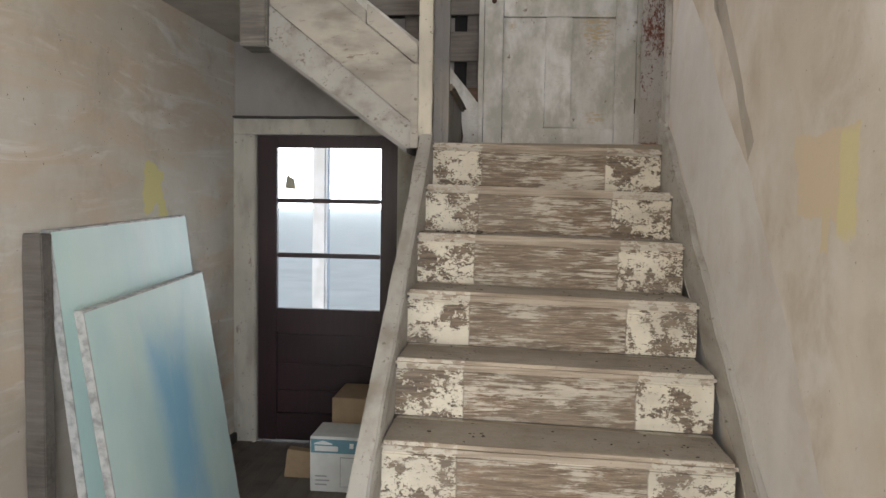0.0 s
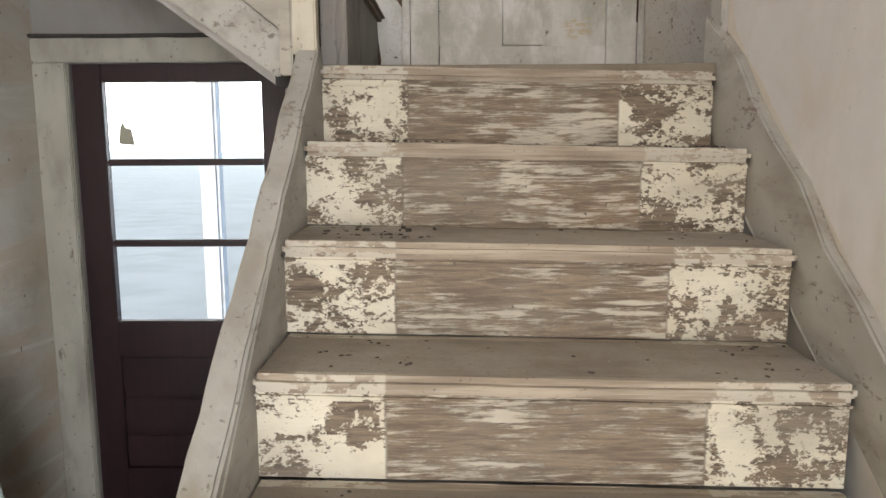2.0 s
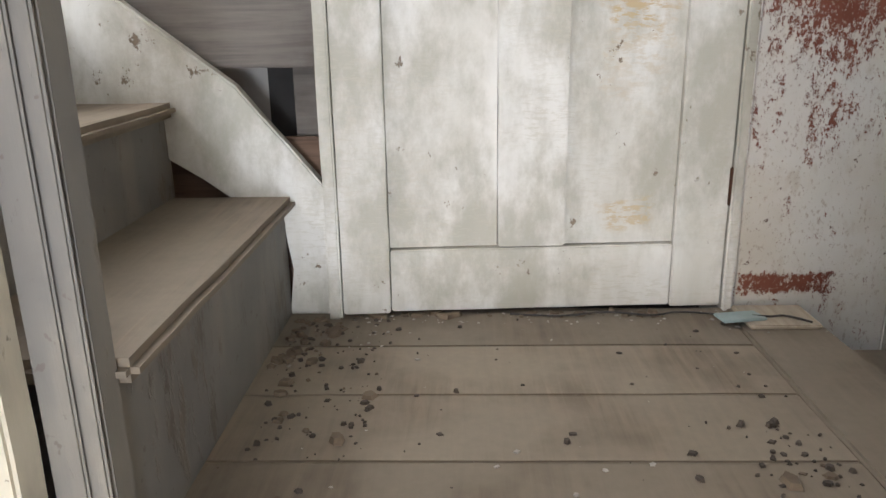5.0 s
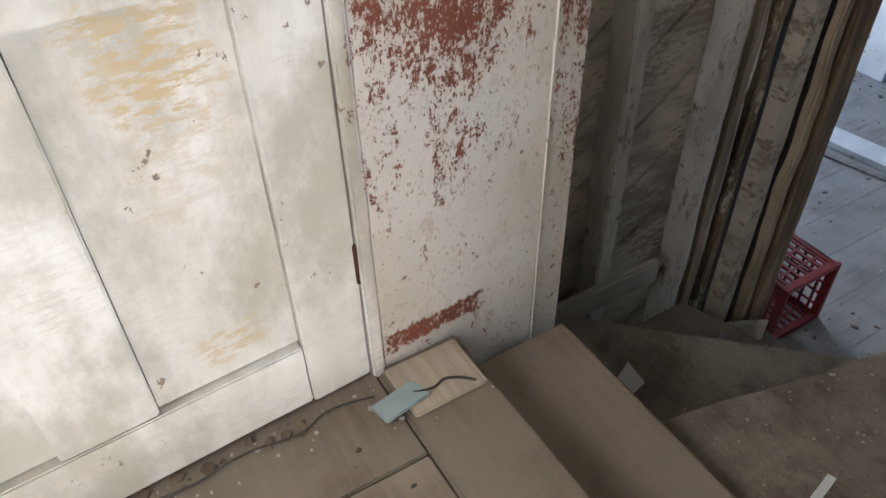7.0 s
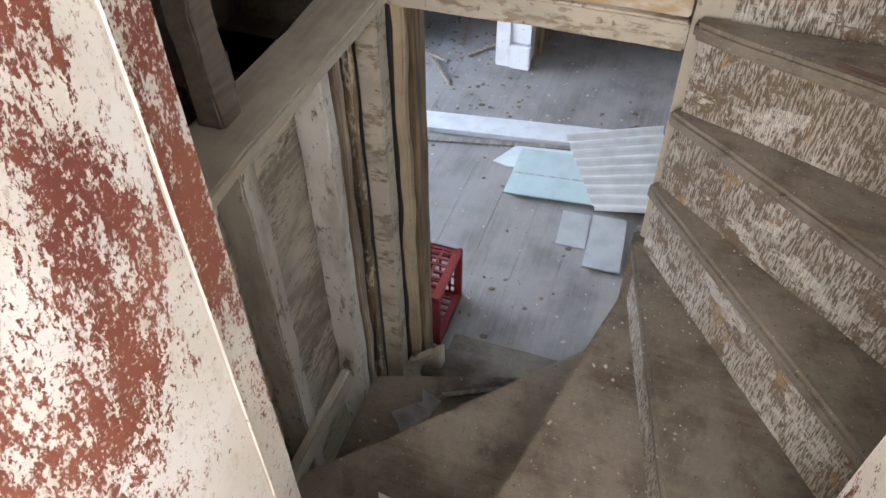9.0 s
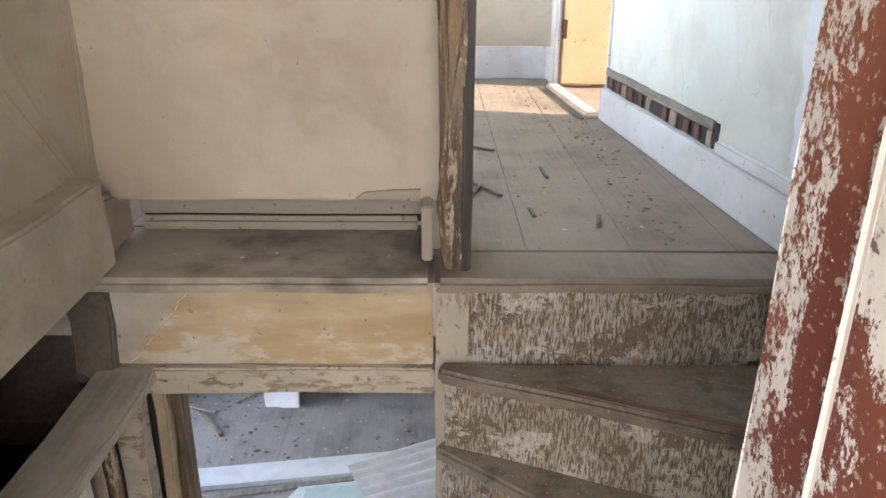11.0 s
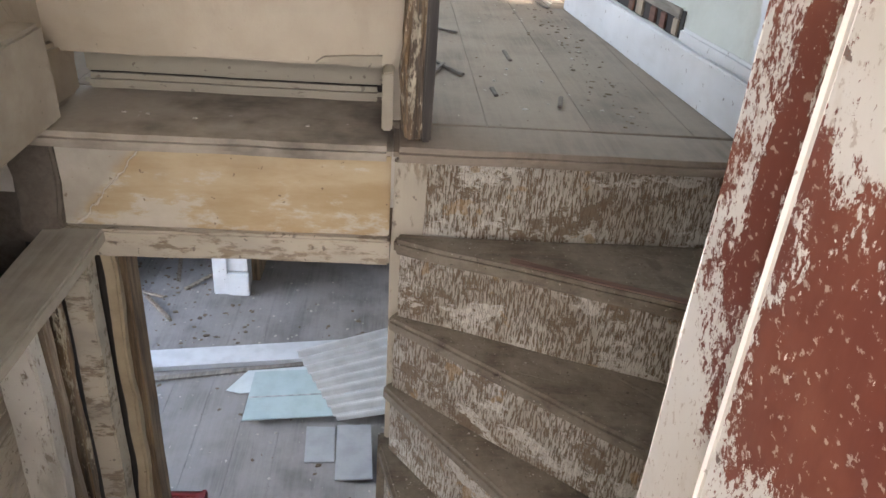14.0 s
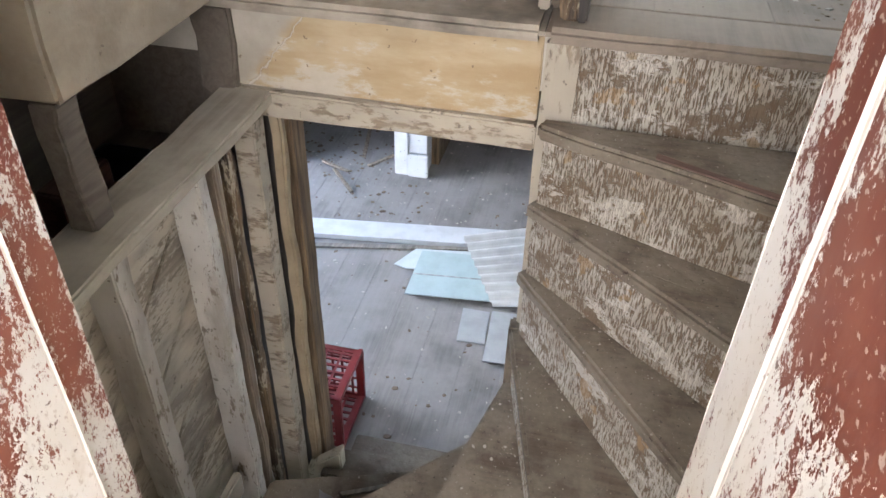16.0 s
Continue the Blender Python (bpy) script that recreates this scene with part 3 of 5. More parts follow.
def riser_combed(name):
    """Risers of the winder: combed glue and paint remains in fine, short, upright ridges over brown wood."""
    s = Surface(name, 0.9)
    fine = s.math("ADD", s.math("MULTIPLY", s.noise(270, 3, (1, 1, 0.16), (0, 0, 0), 0.55, 0.35), 0.8), s.math("MULTIPLY", s.noise(420, 3, (1, 1, 0.6), (2, 1, 0)), 0.2))
    ridge = s.math("MULTIPLY", s.step(fine, 0.41, 0.53), 0.9)
    c = s.mix(s.noise(20, 5), (0.105, 0.072, 0.045), (0.20, 0.14, 0.085))
    pale = s.mix(s.step(s.noise(7, 6), 0.35, 0.65), (0.52, 0.49, 0.42), (0.37, 0.33, 0.265))
    bare = s.step(s.noise(8, 8, (1, 1, 1.3), (4, 2, 0), 0.75), 0.545, 0.585)
    mask = s.math("MULTIPLY", ridge, s.math("SUBTRACT", 1.0, s.math("MULTIPLY", bare, 0.88)))
    c = s.mix(mask, c, pale)
    smear = s.step(s.noise(6, 7, (1, 1, 2.0), (9, 1, 4), 0.7), 0.565, 0.585)
    smear = s.math("MULTIPLY", smear, s.step(s.noise(70, 4), 0.36, 0.46))
    c = s.mix(s.math("MULTIPLY", smear, 0.85), c, (0.56, 0.53, 0.46))
    c = s.mix(s.math("MULTIPLY", s.step(s.noise(13, 5, off=(8, 8, 2)), 0.62, 0.66), 0.7), c, (0.33, 0.22, 0.11))
    s.bump(mask, 0.9, 0.004)
    return s.done(c)


M_COMBED = riser_combed("combed paint remains on winder riser")


def brushed_panel():
    """Pale aqua glazed panel, hazy, with a bluer area; its tone is lightened to stand in for sheen."""
    s = Surface("hazy pale aqua enamel sheet", 0.28)
    c = s.mix(s.step(s.noise(2.2, 5, (1, 1, 0.5)), 0.35, 0.65), (0.61, 0.76, 0.71), (0.50, 0.68, 0.66))
    c = s.mix(s.spot((-1.04, 2.93, 0.40), (0.12, 0.15, 0.36), 0.6, 3.5, 0.6), c, (0.27, 0.52, 0.68))
    c = s.mix(s.math("MULTIPLY", s.step(s.noise(9, 5, (1, 1, 0.15)), 0.5, 0.75), 0.35), c, (0.66, 0.70, 0.68))
    r = s.math("ADD", 0.2, s.math("MULTIPLY", s.noise(6, 4), 0.3))
    s.put(s.b.inputs["Roughness"], r)
    return s.done(c)


M_ENAMEL = brushed_panel()


def glass():
    m = bpy.data.materials.new("dusty window glass")
    m.use_nodes = True
    b = m.node_tree.nodes["Principled BSDF"]
    b.inputs["Transmission Weight"].default_value, b.inputs["Roughness"].default_value, b.inputs["IOR"].default_value = 1.0, 0.02, 1.05
    return m


M_GLASS = glass()


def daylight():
    """The overexposed garden beyond the door: a plain pale backdrop far away, made to glow."""
    m = bpy.data.materials.new("glowing backdrop")
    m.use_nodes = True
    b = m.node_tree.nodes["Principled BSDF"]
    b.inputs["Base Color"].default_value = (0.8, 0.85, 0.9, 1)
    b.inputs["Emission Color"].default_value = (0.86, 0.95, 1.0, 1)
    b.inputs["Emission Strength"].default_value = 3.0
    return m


M_GLOW = daylight()


# ---------------------------------------------------------------- building helpers
def box(bm, x0, x1, y0, y1, z0, z1, m=None):
    vs = [bm.verts.new((x, y, z)) for x in (x0, x1) for y in (y0, y1) for z in (z0, z1)]
    for f in ((0, 1, 3, 2), (4, 6, 7, 5), (0, 4, 5, 1), (2, 3, 7, 6), (0, 2, 6, 4), (1, 5, 7, 3)):
        bm.faces.new([vs[i] for i in f])
    if m is not None:
        bmesh.ops.transform(bm, matrix=m, verts=vs)
    return vs


def prism(bm, pts, axis, a, b):
    """A flat outline (two coordinates each) drawn out along an axis from a to b."""
    def at(p, q):
        return {"x": (q, p[0], p[1]), "y": (p[0], q, p[1]), "z": (p[0], p[1], q)}[axis]
    lo, hi = [bm.verts.new(at(p, a)) for p in pts], [bm.verts.new(at(p, b)) for p in pts]
    n = len(pts)
    bm.faces.new(lo), bm.faces.new(hi)
    for i in range(n):
        bm.faces.new((lo[i], lo[(i + 1) % n], hi[(i + 1) % n], hi[i]))


def soften(bm, w=0.004, cut=0.0, amp=0.0, seed=0.0):
    """Round the edges by w; then break long edges every cut metres and shift them by amp, as worn wood is."""
    bmesh.ops.recalc_face_normals(bm, faces=bm.faces)
    if w:
        bmesh.ops.bevel(bm, geom=[e for e in bm.edges if e.calc_face_angle(0) > 0.6], offset=w, segments=2, affect="EDGES", clamp_overlap=True)
    if cut:
        for _ in range(5):
            long = [e for e in bm.edges if e.calc_length() > cut]
            if not long:
                break
            bmesh.ops.subdivide_edges(bm, edges=long, cuts=1, use_grid_fill=False)
        for v in bm.verts:
            v.co += noise.noise_vector(v.co * 7 + Vector((seed, seed, seed))) * amp + noise.noise_vector(v.co * 31) * amp * 0.45
    return bm


def mesh(name, bm, material):
    me = bpy.data.meshes.new(name)
    bmesh.ops.recalc_face_normals(bm, faces=bm.faces)
    bm.to_mesh(me)
    bm.free()
    me.materials.append(material)
    return me


def part(name, bm, material, parent=None, label=""):
    ob = new(name, mesh(name, bm, material))
    ob.parent = parent
    return tagged(ob, label) if label else ob


def thing(name, bm, material, label, category, group=""):
    return tagged(part(name, bm, material), label, category, group)


def rootat(name, place, label, category, group=""):
    ob = new(name)
    ob.location = place
    ob.empty_display_size = 0.1
    return tagged(ob, label, category, group)


def child(name, bm, material, root, label=""):
    """A part built in world coordinates, kept there under a root that stands elsewhere."""
    ob = part(name, bm, material, root, label)
    ob.matrix_parent_inverse = Matrix.Translation(-root.location)
    return ob


def struct(name, bm, material, label=""):
    return tagged(part(name, bm, material), label, "", "", "structure")


def one(*a, w=0.0, cut=0.0, amp=0.0, m=None):
    bm = bmesh.new()
    box(bm, *a, m=m)
    return soften(bm, w, cut, amp, a[0] * 3 + a[4]) if w or cut else bm


def outline(pts, axis, a, b, w=0.0, cut=0.0, amp=0.0):
    bm = bmesh.new()
    prism(bm, pts, axis, a, b)
    return soften(bm, w, cut, amp, a) if w or cut else bm


def skew(ob, slope, pivot):
    """Turn a wall, and what is fixed on it, a little out of square: the old house has no right angles."""
    for q in [ob, *ob.children]:
        if q.type == "MESH":
            for v in q.data.vertices:
                v.co.y += slope * (v.co.x - pivot)


FLOOR, LANDING, HALL, ROOM = -0.12, 1.645, 2.50, 0.56

# ---------------------------------------------------------------- large structure
FLOOR_ENTRY = struct("floor_entry", one(-1.47, 1.2, -3.2, 4.45, FLOOR - 0.2, FLOOR - 0.022), M_GROUNDFLOOR, "dark dirty floor of the entry")
def pierced(x0, x1, ya, yb, z0, z1, y0, y1, w0, w1):
    """A wall along y with one window opening through it."""
    bm = bmesh.new()
    box(bm, x0, x1, ya, y0, z0, z1), box(bm, x0, x1, y1, yb, z0, z1)
    box(bm, x0, x1, y0, y1, z0, w0), box(bm, x0, x1, y0, y1, w1, z1)
    return bm


# The openings in these side walls are unseen, added to hold fill lamps.
struct("wall_left", pierced(-1.5, -1.33, -3.2, 4.62, FLOOR - 0.2, 2.45, -2.3, -0.9, 0.8, 2.1), M_WALL_L, "smeared grey-beige plaster wall with a yellow patch")
struct("wall_left_upper", pierced(-1.5, -1.33, -3.2, 4.62, 2.45, 4.7, 2.4, 4.2, 3.0, 4.2), M_WALL_L, "plaster wall with an added, unseen wide opening beside the upper flight")
struct("wall_right", pierced(1.03, 1.46, -3.2, 3.323, FLOOR - 0.2, 4.7, -2.3, -0.9, 0.8, 2.1), M_WALL_R, "bare and whitewashed plaster wall along the stairs")

bm = bmesh.new()
box(bm, -1.33, -1.19, 4.29, 4.45, FLOOR - 0.2, 2.45)
box(bm, -0.325, 1.46, 4.29, 4.45, FLOOR - 0.2, 1.5)
box(bm, -0.325, 0.0, 4.29, 4.45, 1.5, 1.9)
box(bm, -1.19, -0.325, 4.29, 4.45, 1.765, 2.45)
box(bm, -0.325, 0.0, 4.29, 4.45, 1.9, 2.45)
struct("wall_door", bm, M_GREYWALL, "grey plaster wall round the garden door")

bm = bmesh.new()
box(bm, 1.03, 1.476, 4.125, 4.27, 1.2, 4.7)
box(bm, 0.17, 1.03, 4.12, 4.27, 3.62, 4.7)
# These boxes leave an unseen opening, added for the garden-side fill lamp.
box(bm, -1.33, -1.05, 4.3, 4.42, 2.9, 4.7), box(bm, -0.15, 0.17, 4.3, 4.42, 2.9, 4.7)
box(bm, -1.05, -0.15, 4.3, 4.42, 2.9, 3.05), box(bm, -1.05, -0.15, 4.3, 4.42, 4.15, 4.7)
WALL_LANDING = struct("wall_landing", bm, M_GREYWALL, "plaster wall over the landing door")
# Unseen walls, added near-black to stop sky light behind door and boards.
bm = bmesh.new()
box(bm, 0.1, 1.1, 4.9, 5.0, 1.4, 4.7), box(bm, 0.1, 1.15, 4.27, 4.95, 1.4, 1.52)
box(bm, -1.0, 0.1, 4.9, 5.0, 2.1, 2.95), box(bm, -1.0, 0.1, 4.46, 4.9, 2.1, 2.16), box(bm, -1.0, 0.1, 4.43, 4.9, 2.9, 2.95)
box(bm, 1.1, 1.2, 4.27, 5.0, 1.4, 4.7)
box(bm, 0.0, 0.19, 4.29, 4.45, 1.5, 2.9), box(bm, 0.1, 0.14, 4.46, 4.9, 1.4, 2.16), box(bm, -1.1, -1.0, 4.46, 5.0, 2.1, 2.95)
struct("wall_cupboard", bm, M_DARK, "unseen near-black walls that keep sky light out behind the landing")

bm = bmesh.new()
box(bm, -1.33, -0.87, -3.2, 4.29, 2.32, 2.45)
box(bm, -0.87, 1.03, -3.2, 0.8, 2.32, 2.45)
struct("ceiling_entry", bm, M_CEIL, "dull white plaster ceiling of the entry")
# Unseen wall; its opening is added for the front fill lamp.
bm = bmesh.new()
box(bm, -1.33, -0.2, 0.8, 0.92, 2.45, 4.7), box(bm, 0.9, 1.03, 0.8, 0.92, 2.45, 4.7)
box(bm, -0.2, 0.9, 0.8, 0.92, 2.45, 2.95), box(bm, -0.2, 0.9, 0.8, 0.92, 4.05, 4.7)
struct("wall_stairwell", bm, M_WALL_L, "unseen plaster wall of the upper stairwell with an added opening")
bm = bmesh.new()
box(bm, -1.5, -0.75, -3.35, -3.2, FLOOR - 0.2, 2.45), box(bm, 0.95, 1.46, -3.35, -3.2, FLOOR - 0.2, 2.45)
# The last box is unseen upper wall, added to keep the sun out.
box(bm, -0.75, 0.95, -3.35, -3.2, FLOOR - 0.2, 0.8), box(bm, -0.75, 0.95, -3.35, -3.2, 2.2, 2.45), box(bm, -1.5, 1.46, -3.35, -3.2, 2.45, 4.7)
struct("wall_front", bm, M_WALL_L, "unseen plaster wall with a window behind the entry, raised to block sun")
bm = bmesh.new()
# The first slab is added over the entry to shut out the sun.
box(bm, -1.5, 1.46, -3.35, 0.16, 4.7, 4.8), box(bm, -1.5, 5.75, 0.16, 5.2, 4.7, 4.8)
struct("ceiling_upper", bm, M_CEIL, "unseen dull white upper ceiling, extended to block sun")

# lower room, reached by the winding stair
bm = bmesh.new()
box(bm, 1.46, 3.94, 2.79, 2.94, 0.3, 4.7)
box(bm, 3.94, 4.72, 2.79, 2.94, 4.55, 4.7)
box(bm, 4.76, 5.15, 2.79, 2.94, HALL - 0.1, 4.7)
box(bm, 3.94, 4.72, 2.79, 2.94, HALL - 0.25, HALL - 0.02)
WALL_HALL = struct("wall_hall", bm, M_HALLWALL, "pale blue-grey cracked plaster wall of the hall")
bm = bmesh.new()
box(bm, 5.0, 5.15, 2.94, 5.2, HALL - 0.1, 4.7)
box(bm, 2.35, 3.4, 4.6, 4.72, HALL, 4.7), box(bm, 4.6, 5.0, 4.6, 4.72, HALL, 4.7)
box(bm, 3.4, 4.6, 4.6, 4.72, HALL, 3.25), box(bm, 3.4, 4.6, 4.6, 4.72, 4.55, 4.7)
struct("wall_hall_far", bm, M_FARWALL, "tan and grey plaster at the hall's end")
bm = bmesh.new()
box(bm, 2.9, 3.02, 0.3, 2.79, HALL, 4.7), box(bm, 5.6, 5.72, 0.3, 2.79, HALL, 4.7)
box(bm, 2.9, 3.2, 0.18, 0.3, HALL, 4.7), box(bm, 4.65, 5.72, 0.18, 0.3, HALL, 4.7)
box(bm, 3.2, 4.65, 0.18, 0.3, HALL, 3.2), box(bm, 3.2, 4.65, 0.18, 0.3, 4.66, 4.7)
box(bm, 5.15, 5.72, 2.67, 2.79, HALL, 4.7)
struct("wall_upper_room", bm, M_FARWALL, "tan plaster walls of the sunny upper room")
struct("floor_upper_room", one(2.9, 5.72, 0.2, 2.945, HALL - 0.15, HALL - 0.004), M_HALLFLOOR, "dusty boards of the sunny upper room")
FLOOR_ROOM = struct("floor_lower_room", one(2.36, 6.6, 2.0, 6.6, ROOM - 0.2, ROOM - 0.022), M_ROOMFLOOR, "grey dusty floor of the lower room")
bm = bmesh.new()
box(bm, 2.36, 6.6, 2.0, 6.6, HALL - 0.16, HALL - 0.03)
struct("ceiling_lower_room", bm, M_CEIL, "plaster ceiling of the lower room")
bm = bmesh.new()
box(bm, 6.6, 6.72, 2.0, 6.6, 0.3, 2.4)
box(bm, 2.2, 2.9, 6.6, 6.72, 0.3, 2.4), box(bm, 4.9, 6.72, 6.6, 6.72, 0.3, 2.4), box(bm, 2.9, 4.9, 6.6, 6.72, 0.3, 0.9), box(bm, 2.9, 4.9, 6.6, 6.72, 2.25, 2.4)
box(bm, 2.2, 2.36, 4.8, 6.6, 0.3, 2.4), box(bm, 2.2, 2.36, 4.43, 4.8, 0.3, 2.05), box(bm, 2.36, 2.45, 2.0, 3.5, 0.3, 2.4)
box(bm, 2.36, 6.6, 1.9, 2.0, 0.3, 2.4)
struct("wall_lower_room", bm, M_HALLWALL, "pale plaster walls of the lower room")
bm = bmesh.new()
box(bm, 4.80, 4.95, 4.47, 4.66, ROOM - 0.05, 2.35)
box(bm, 4.80, 4.95, 2.0, 4.47, 1.55, 2.35), box(bm, 4.80, 4.95, 4.66, 5.6, 1.9, 2.35), box(bm, 4.80, 4.95, 5.6, 6.6, ROOM - 0.05, 2.35)
box(bm, 4.80, 4.95, 2.0, 3.2, ROOM - 0.05, 1.55)
struct("wall_partition", bm, M_TRIMBLUE, "white painted partition with two openings")
bm = bmesh.new()
box(bm, 5.5, 5.6, 3.1, 4.47, ROOM - 0.05, 1.7), box(bm, 4.95, 5.6, 3.1, 3.2, ROOM - 0.05, 1.7)
box(bm, 4.95, 5.6, 4.42, 4.47, ROOM - 0.05, 1.7), box(bm, 4.95, 5.6, 3.1, 4.47, 1.6, 1.7)
struct("wall_recess", bm, M_OLDTIMBER, "dark brown boarded recess")

# thin coats left on the right-hand plaster: a whitewashed sheet and the brown scar beside it
def coat(name, pts, thick, mm, label):
    bm = bmesh.new()
    prism(bm, pts, "x", 1.0305 - thick, 1.0305)
    soften(bm, 0, 0.07, 0.0)
    for v in bm.verts:
        k = noise.noise_vector(v.co * 9) * 0.012 + noise.noise_vector(v.co * 40) * 0.004
        v.co.y += k.y
        v.co.z += k.z
    return struct(name, bm, mm, label)


coat("wall_right_scar", [(2.90, 2.60), (2.70, 2.60), (2.50, 2.05), (2.32, 1.88), (2.06, 1.52), (2.02, 1.57), (2.35, 2.02)][::-1], 0.0016, M_SCAR, "grey-brown scar in the plaster")
coat("wall_right_lower_coat", [(3.25, 1.95), (3.02, 2.3), (2.62, 2.0), (2.36, 1.72), (2.06, 1.50), (1.62, 1.0), (1.25, 0.5), (1.0, 0.2), (1.4, 0.2), (1.9, 0.65), (2.6, 1.28), (3.15, 1.72)], 0.0008, M_COATWHITE, "cool white lower coat of plaster")

# ---------------------------------------------------------------- main staircase
RISE, GOING, NOSE = 0.19, 0.2495, 3.185


def sag(bm):
    """The old stair has sunk towards its right wall."""
    for v in bm.verts:
        v.co.z -= 0.022 * v.co.x
    return bm


stair = rootat("staircase", (0.5, 1.2, FLOOR), "straight wooden staircase with worn cream risers and dusty treads", "staircase")
for k in range(9):
    z, y = LANDING - RISE * k, NOSE - GOING * k
    bm = bmesh.new()
    box(bm, 0.0, 1.006, y, y + (GOING + 0.03 if k else 0.13), z - 0.032, z)
    soften(bm, 0.011, 0.07, 0.0022, k)
    child("tread", sag(bm), M_TREAD, stair, "dusty softwood tread with a rounded nosing")
    low = z - RISE if k < 8 else FLOOR
    bm = one(0.002, 1.004, y + 0.03, y + 0.048, low, z - 0.033, cut=0.2, amp=0.001)
    child("riser", sag(bm), M_RISER, stair, "riser with cream paint at both ends, worn bare between")
    bm = one(0.004, 1.002, y + 0.012, y + 0.03, z - 0.048, z - 0.033, w=0.005)
    child("nosing_moulding", sag(bm), M_RISER, stair)


def slope(y, up):
    return LANDING + up - (NOSE - y) * RISE / GOING


ys = [3.19 - 0.12 * i for i in range(24)]
top = [(y, max(slope(y, 0.042 + 0.006 * math.cos((NOSE - y) / GOING * 2 * math.pi)), FLOOR + 0.02)) for y in ys]
bm = outline([(3.25, 1.40), (3.25, 1.66)] + top + [(ys[-1], FLOOR), (0.95, FLOOR)], "x", -0.052, 0.004, 0.006, 0.07, 0.005)
child("outer_string", bm, M_STRING, stair, "grey-white outer string with a chipped top edge")
child("spandrel", one(-0.045, -0.02, 1.0, 3.2, FLOOR, 0.1), M_PANEL, stair)
child("spandrel", outline([(3.2, 0.1), (3.2, 1.42), (1.45, 0.1)], "x", -0.045, -0.02), M_PANEL, stair)
top = [(y, slope(y, 0.1 + 0.012 * math.sin(y * 19))) for y in ys]
top[0] = (3.3, 1.80)
bm = outline([(3.3, 1.5)] + top + [(ys[-1], FLOOR - 0.1), (0.5, FLOOR - 0.1)], "x", 1.006, 1.034, 0.005, 0.1, 0.005)
child("wall_string", sag(bm), M_STRING, stair, "grey-white wall string with a ragged top edge")

# ---------------------------------------------------------------- landing
FLOOR_LANDING = struct("floor_landing", one(-0.01, 1.18, 3.3, 4.09, LANDING - 0.06, LANDING - 0.031), M_LANDING, "dusty boarded landing")
for i in range(4):
    y0 = 3.29 + 0.2075 * i
    part("floorboard", one(-0.02, 1.025, y0 if i else 3.2, y0 + 0.205, LANDING - 0.03, LANDING, w=0.003, cut=0.15, amp=0.0015), M_LANDING, FLOOR_LANDING)
struct("threshold_board", one(1.028, 1.205, 3.345, 4.118, LANDING - 0.03, LANDING + 0.002, w=0.006, cut=0.12, amp=0.002), M_LANDING, "dusty threshold board at the edge of the landing")
struct("threshold_riser", one(1.185, 1.2, 3.345, 4.118, 1.49, LANDING - 0.03), M_STRING)
struct("threshold_cover", one(1.04, 1.19, 3.98, 4.1, LANDING + 0.002, LANDING + 0.012, w=0.003), M_PALEBOARD, "small loose board at the door corner")

# panelled door at the back of the landing
door = rootat("panel_door", (0.6, 4.12, 1.66), "closed panelled door with flaking off-white paint", "door")
D0, D1, DB, DT = 0.185, 1.018, 1.652, 3.6
for x0, x1 in ((D0, 0.288), (0.905, D1)):
    child("stile", one(x0, x1, 4.10, 4.14, DB, DT, w=0.003, cut=0.12, amp=0.0015), M_DOORPAINT, door)
for z0, z1 in ((DB + 0.005, 1.797), (2.405, 2.6), (3.46, DT)):
    child("rail", one(0.29, 0.903, 4.101, 4.138, z0, z1, w=0.003, cut=0.12, amp=0.0015), M_DOORPAINT, door)
for z0, z1 in ((1.799, 2.403), (2.602, 3.458)):
    child("mullion", one(0.522, 0.668, 4.102, 4.137, z0, z1, w=0.003, cut=0.12, amp=0.0015), M_DOORPAINT, door)
    for x0, x1 in ((0.289, 0.521), (0.669, 0.904)):
        child("door_panel", one(x0, x1, 4.119, 4.134, z0, z1), M_DOORPAINT, door)
bm = bmesh.new()
bmesh.ops.create_cone(bm, segments=20, radius1=0.011, radius2=0.014, depth=0.02, cap_ends=True, matrix=pose(0.236, 4.094, 2.485, 90))
child("keyhole_plate", soften(bm, 0.002), M_RUST, door, "rusty round keyhole plate")
for z in (1.92, 3.3):
    child("hinge", one(1.014, 1.022, 4.094, 4.104, z - 0.04, z + 0.045, w=0.003), M_RUST, door, "rusty butt hinge")
bm = bmesh.new()
for x0, x1, y0, y1 in ((1.020, 1.044, 4.092, 4.125), (0.155, 0.183, 4.095, 4.125)):
    box(bm, x0, x1, y0, y1, 1.64, 3.62)
DOOR_STOPS = struct("trim_landing_door", soften(bm, 0.004, 0.15, 0.002), M_DOORPAINT, "flaking off-white stop beads of the door")

# deep linings of the doorway between landing and winding stair
bm = bmesh.new()
box(bm, 1.045, 1.478, 4.10, 4.124, 1.46, 4.0)
LINING_FAR = struct("door_lining_far", soften(bm, 0.005, 0.15, 0.002), M_LINING_L, "deep lining, white paint worn through to brown-red")
LINING_NEAR = struct("door_lining_near", one(1.03, 1.462, 3.322, 3.345, 1.46, 4.0, w=0.005, cut=0.15, amp=0.002), M_LINING_R, "deep lining, white paint worn through to brown-red")
BEAD_FAR = struct("trim_lining_far_bead", one(1.395, 1.404, 4.092, 4.101, 1.48, 4.0, w=0.005, cut=0.2, amp=0.001), M_BEAD)
BEAD_NEAR = struct("trim_lining_near_bead", one(1.345, 1.354, 3.344, 3.353, 1.48, 4.0, w=0.005, cut=0.2, amp=0.001), M_BEAD)
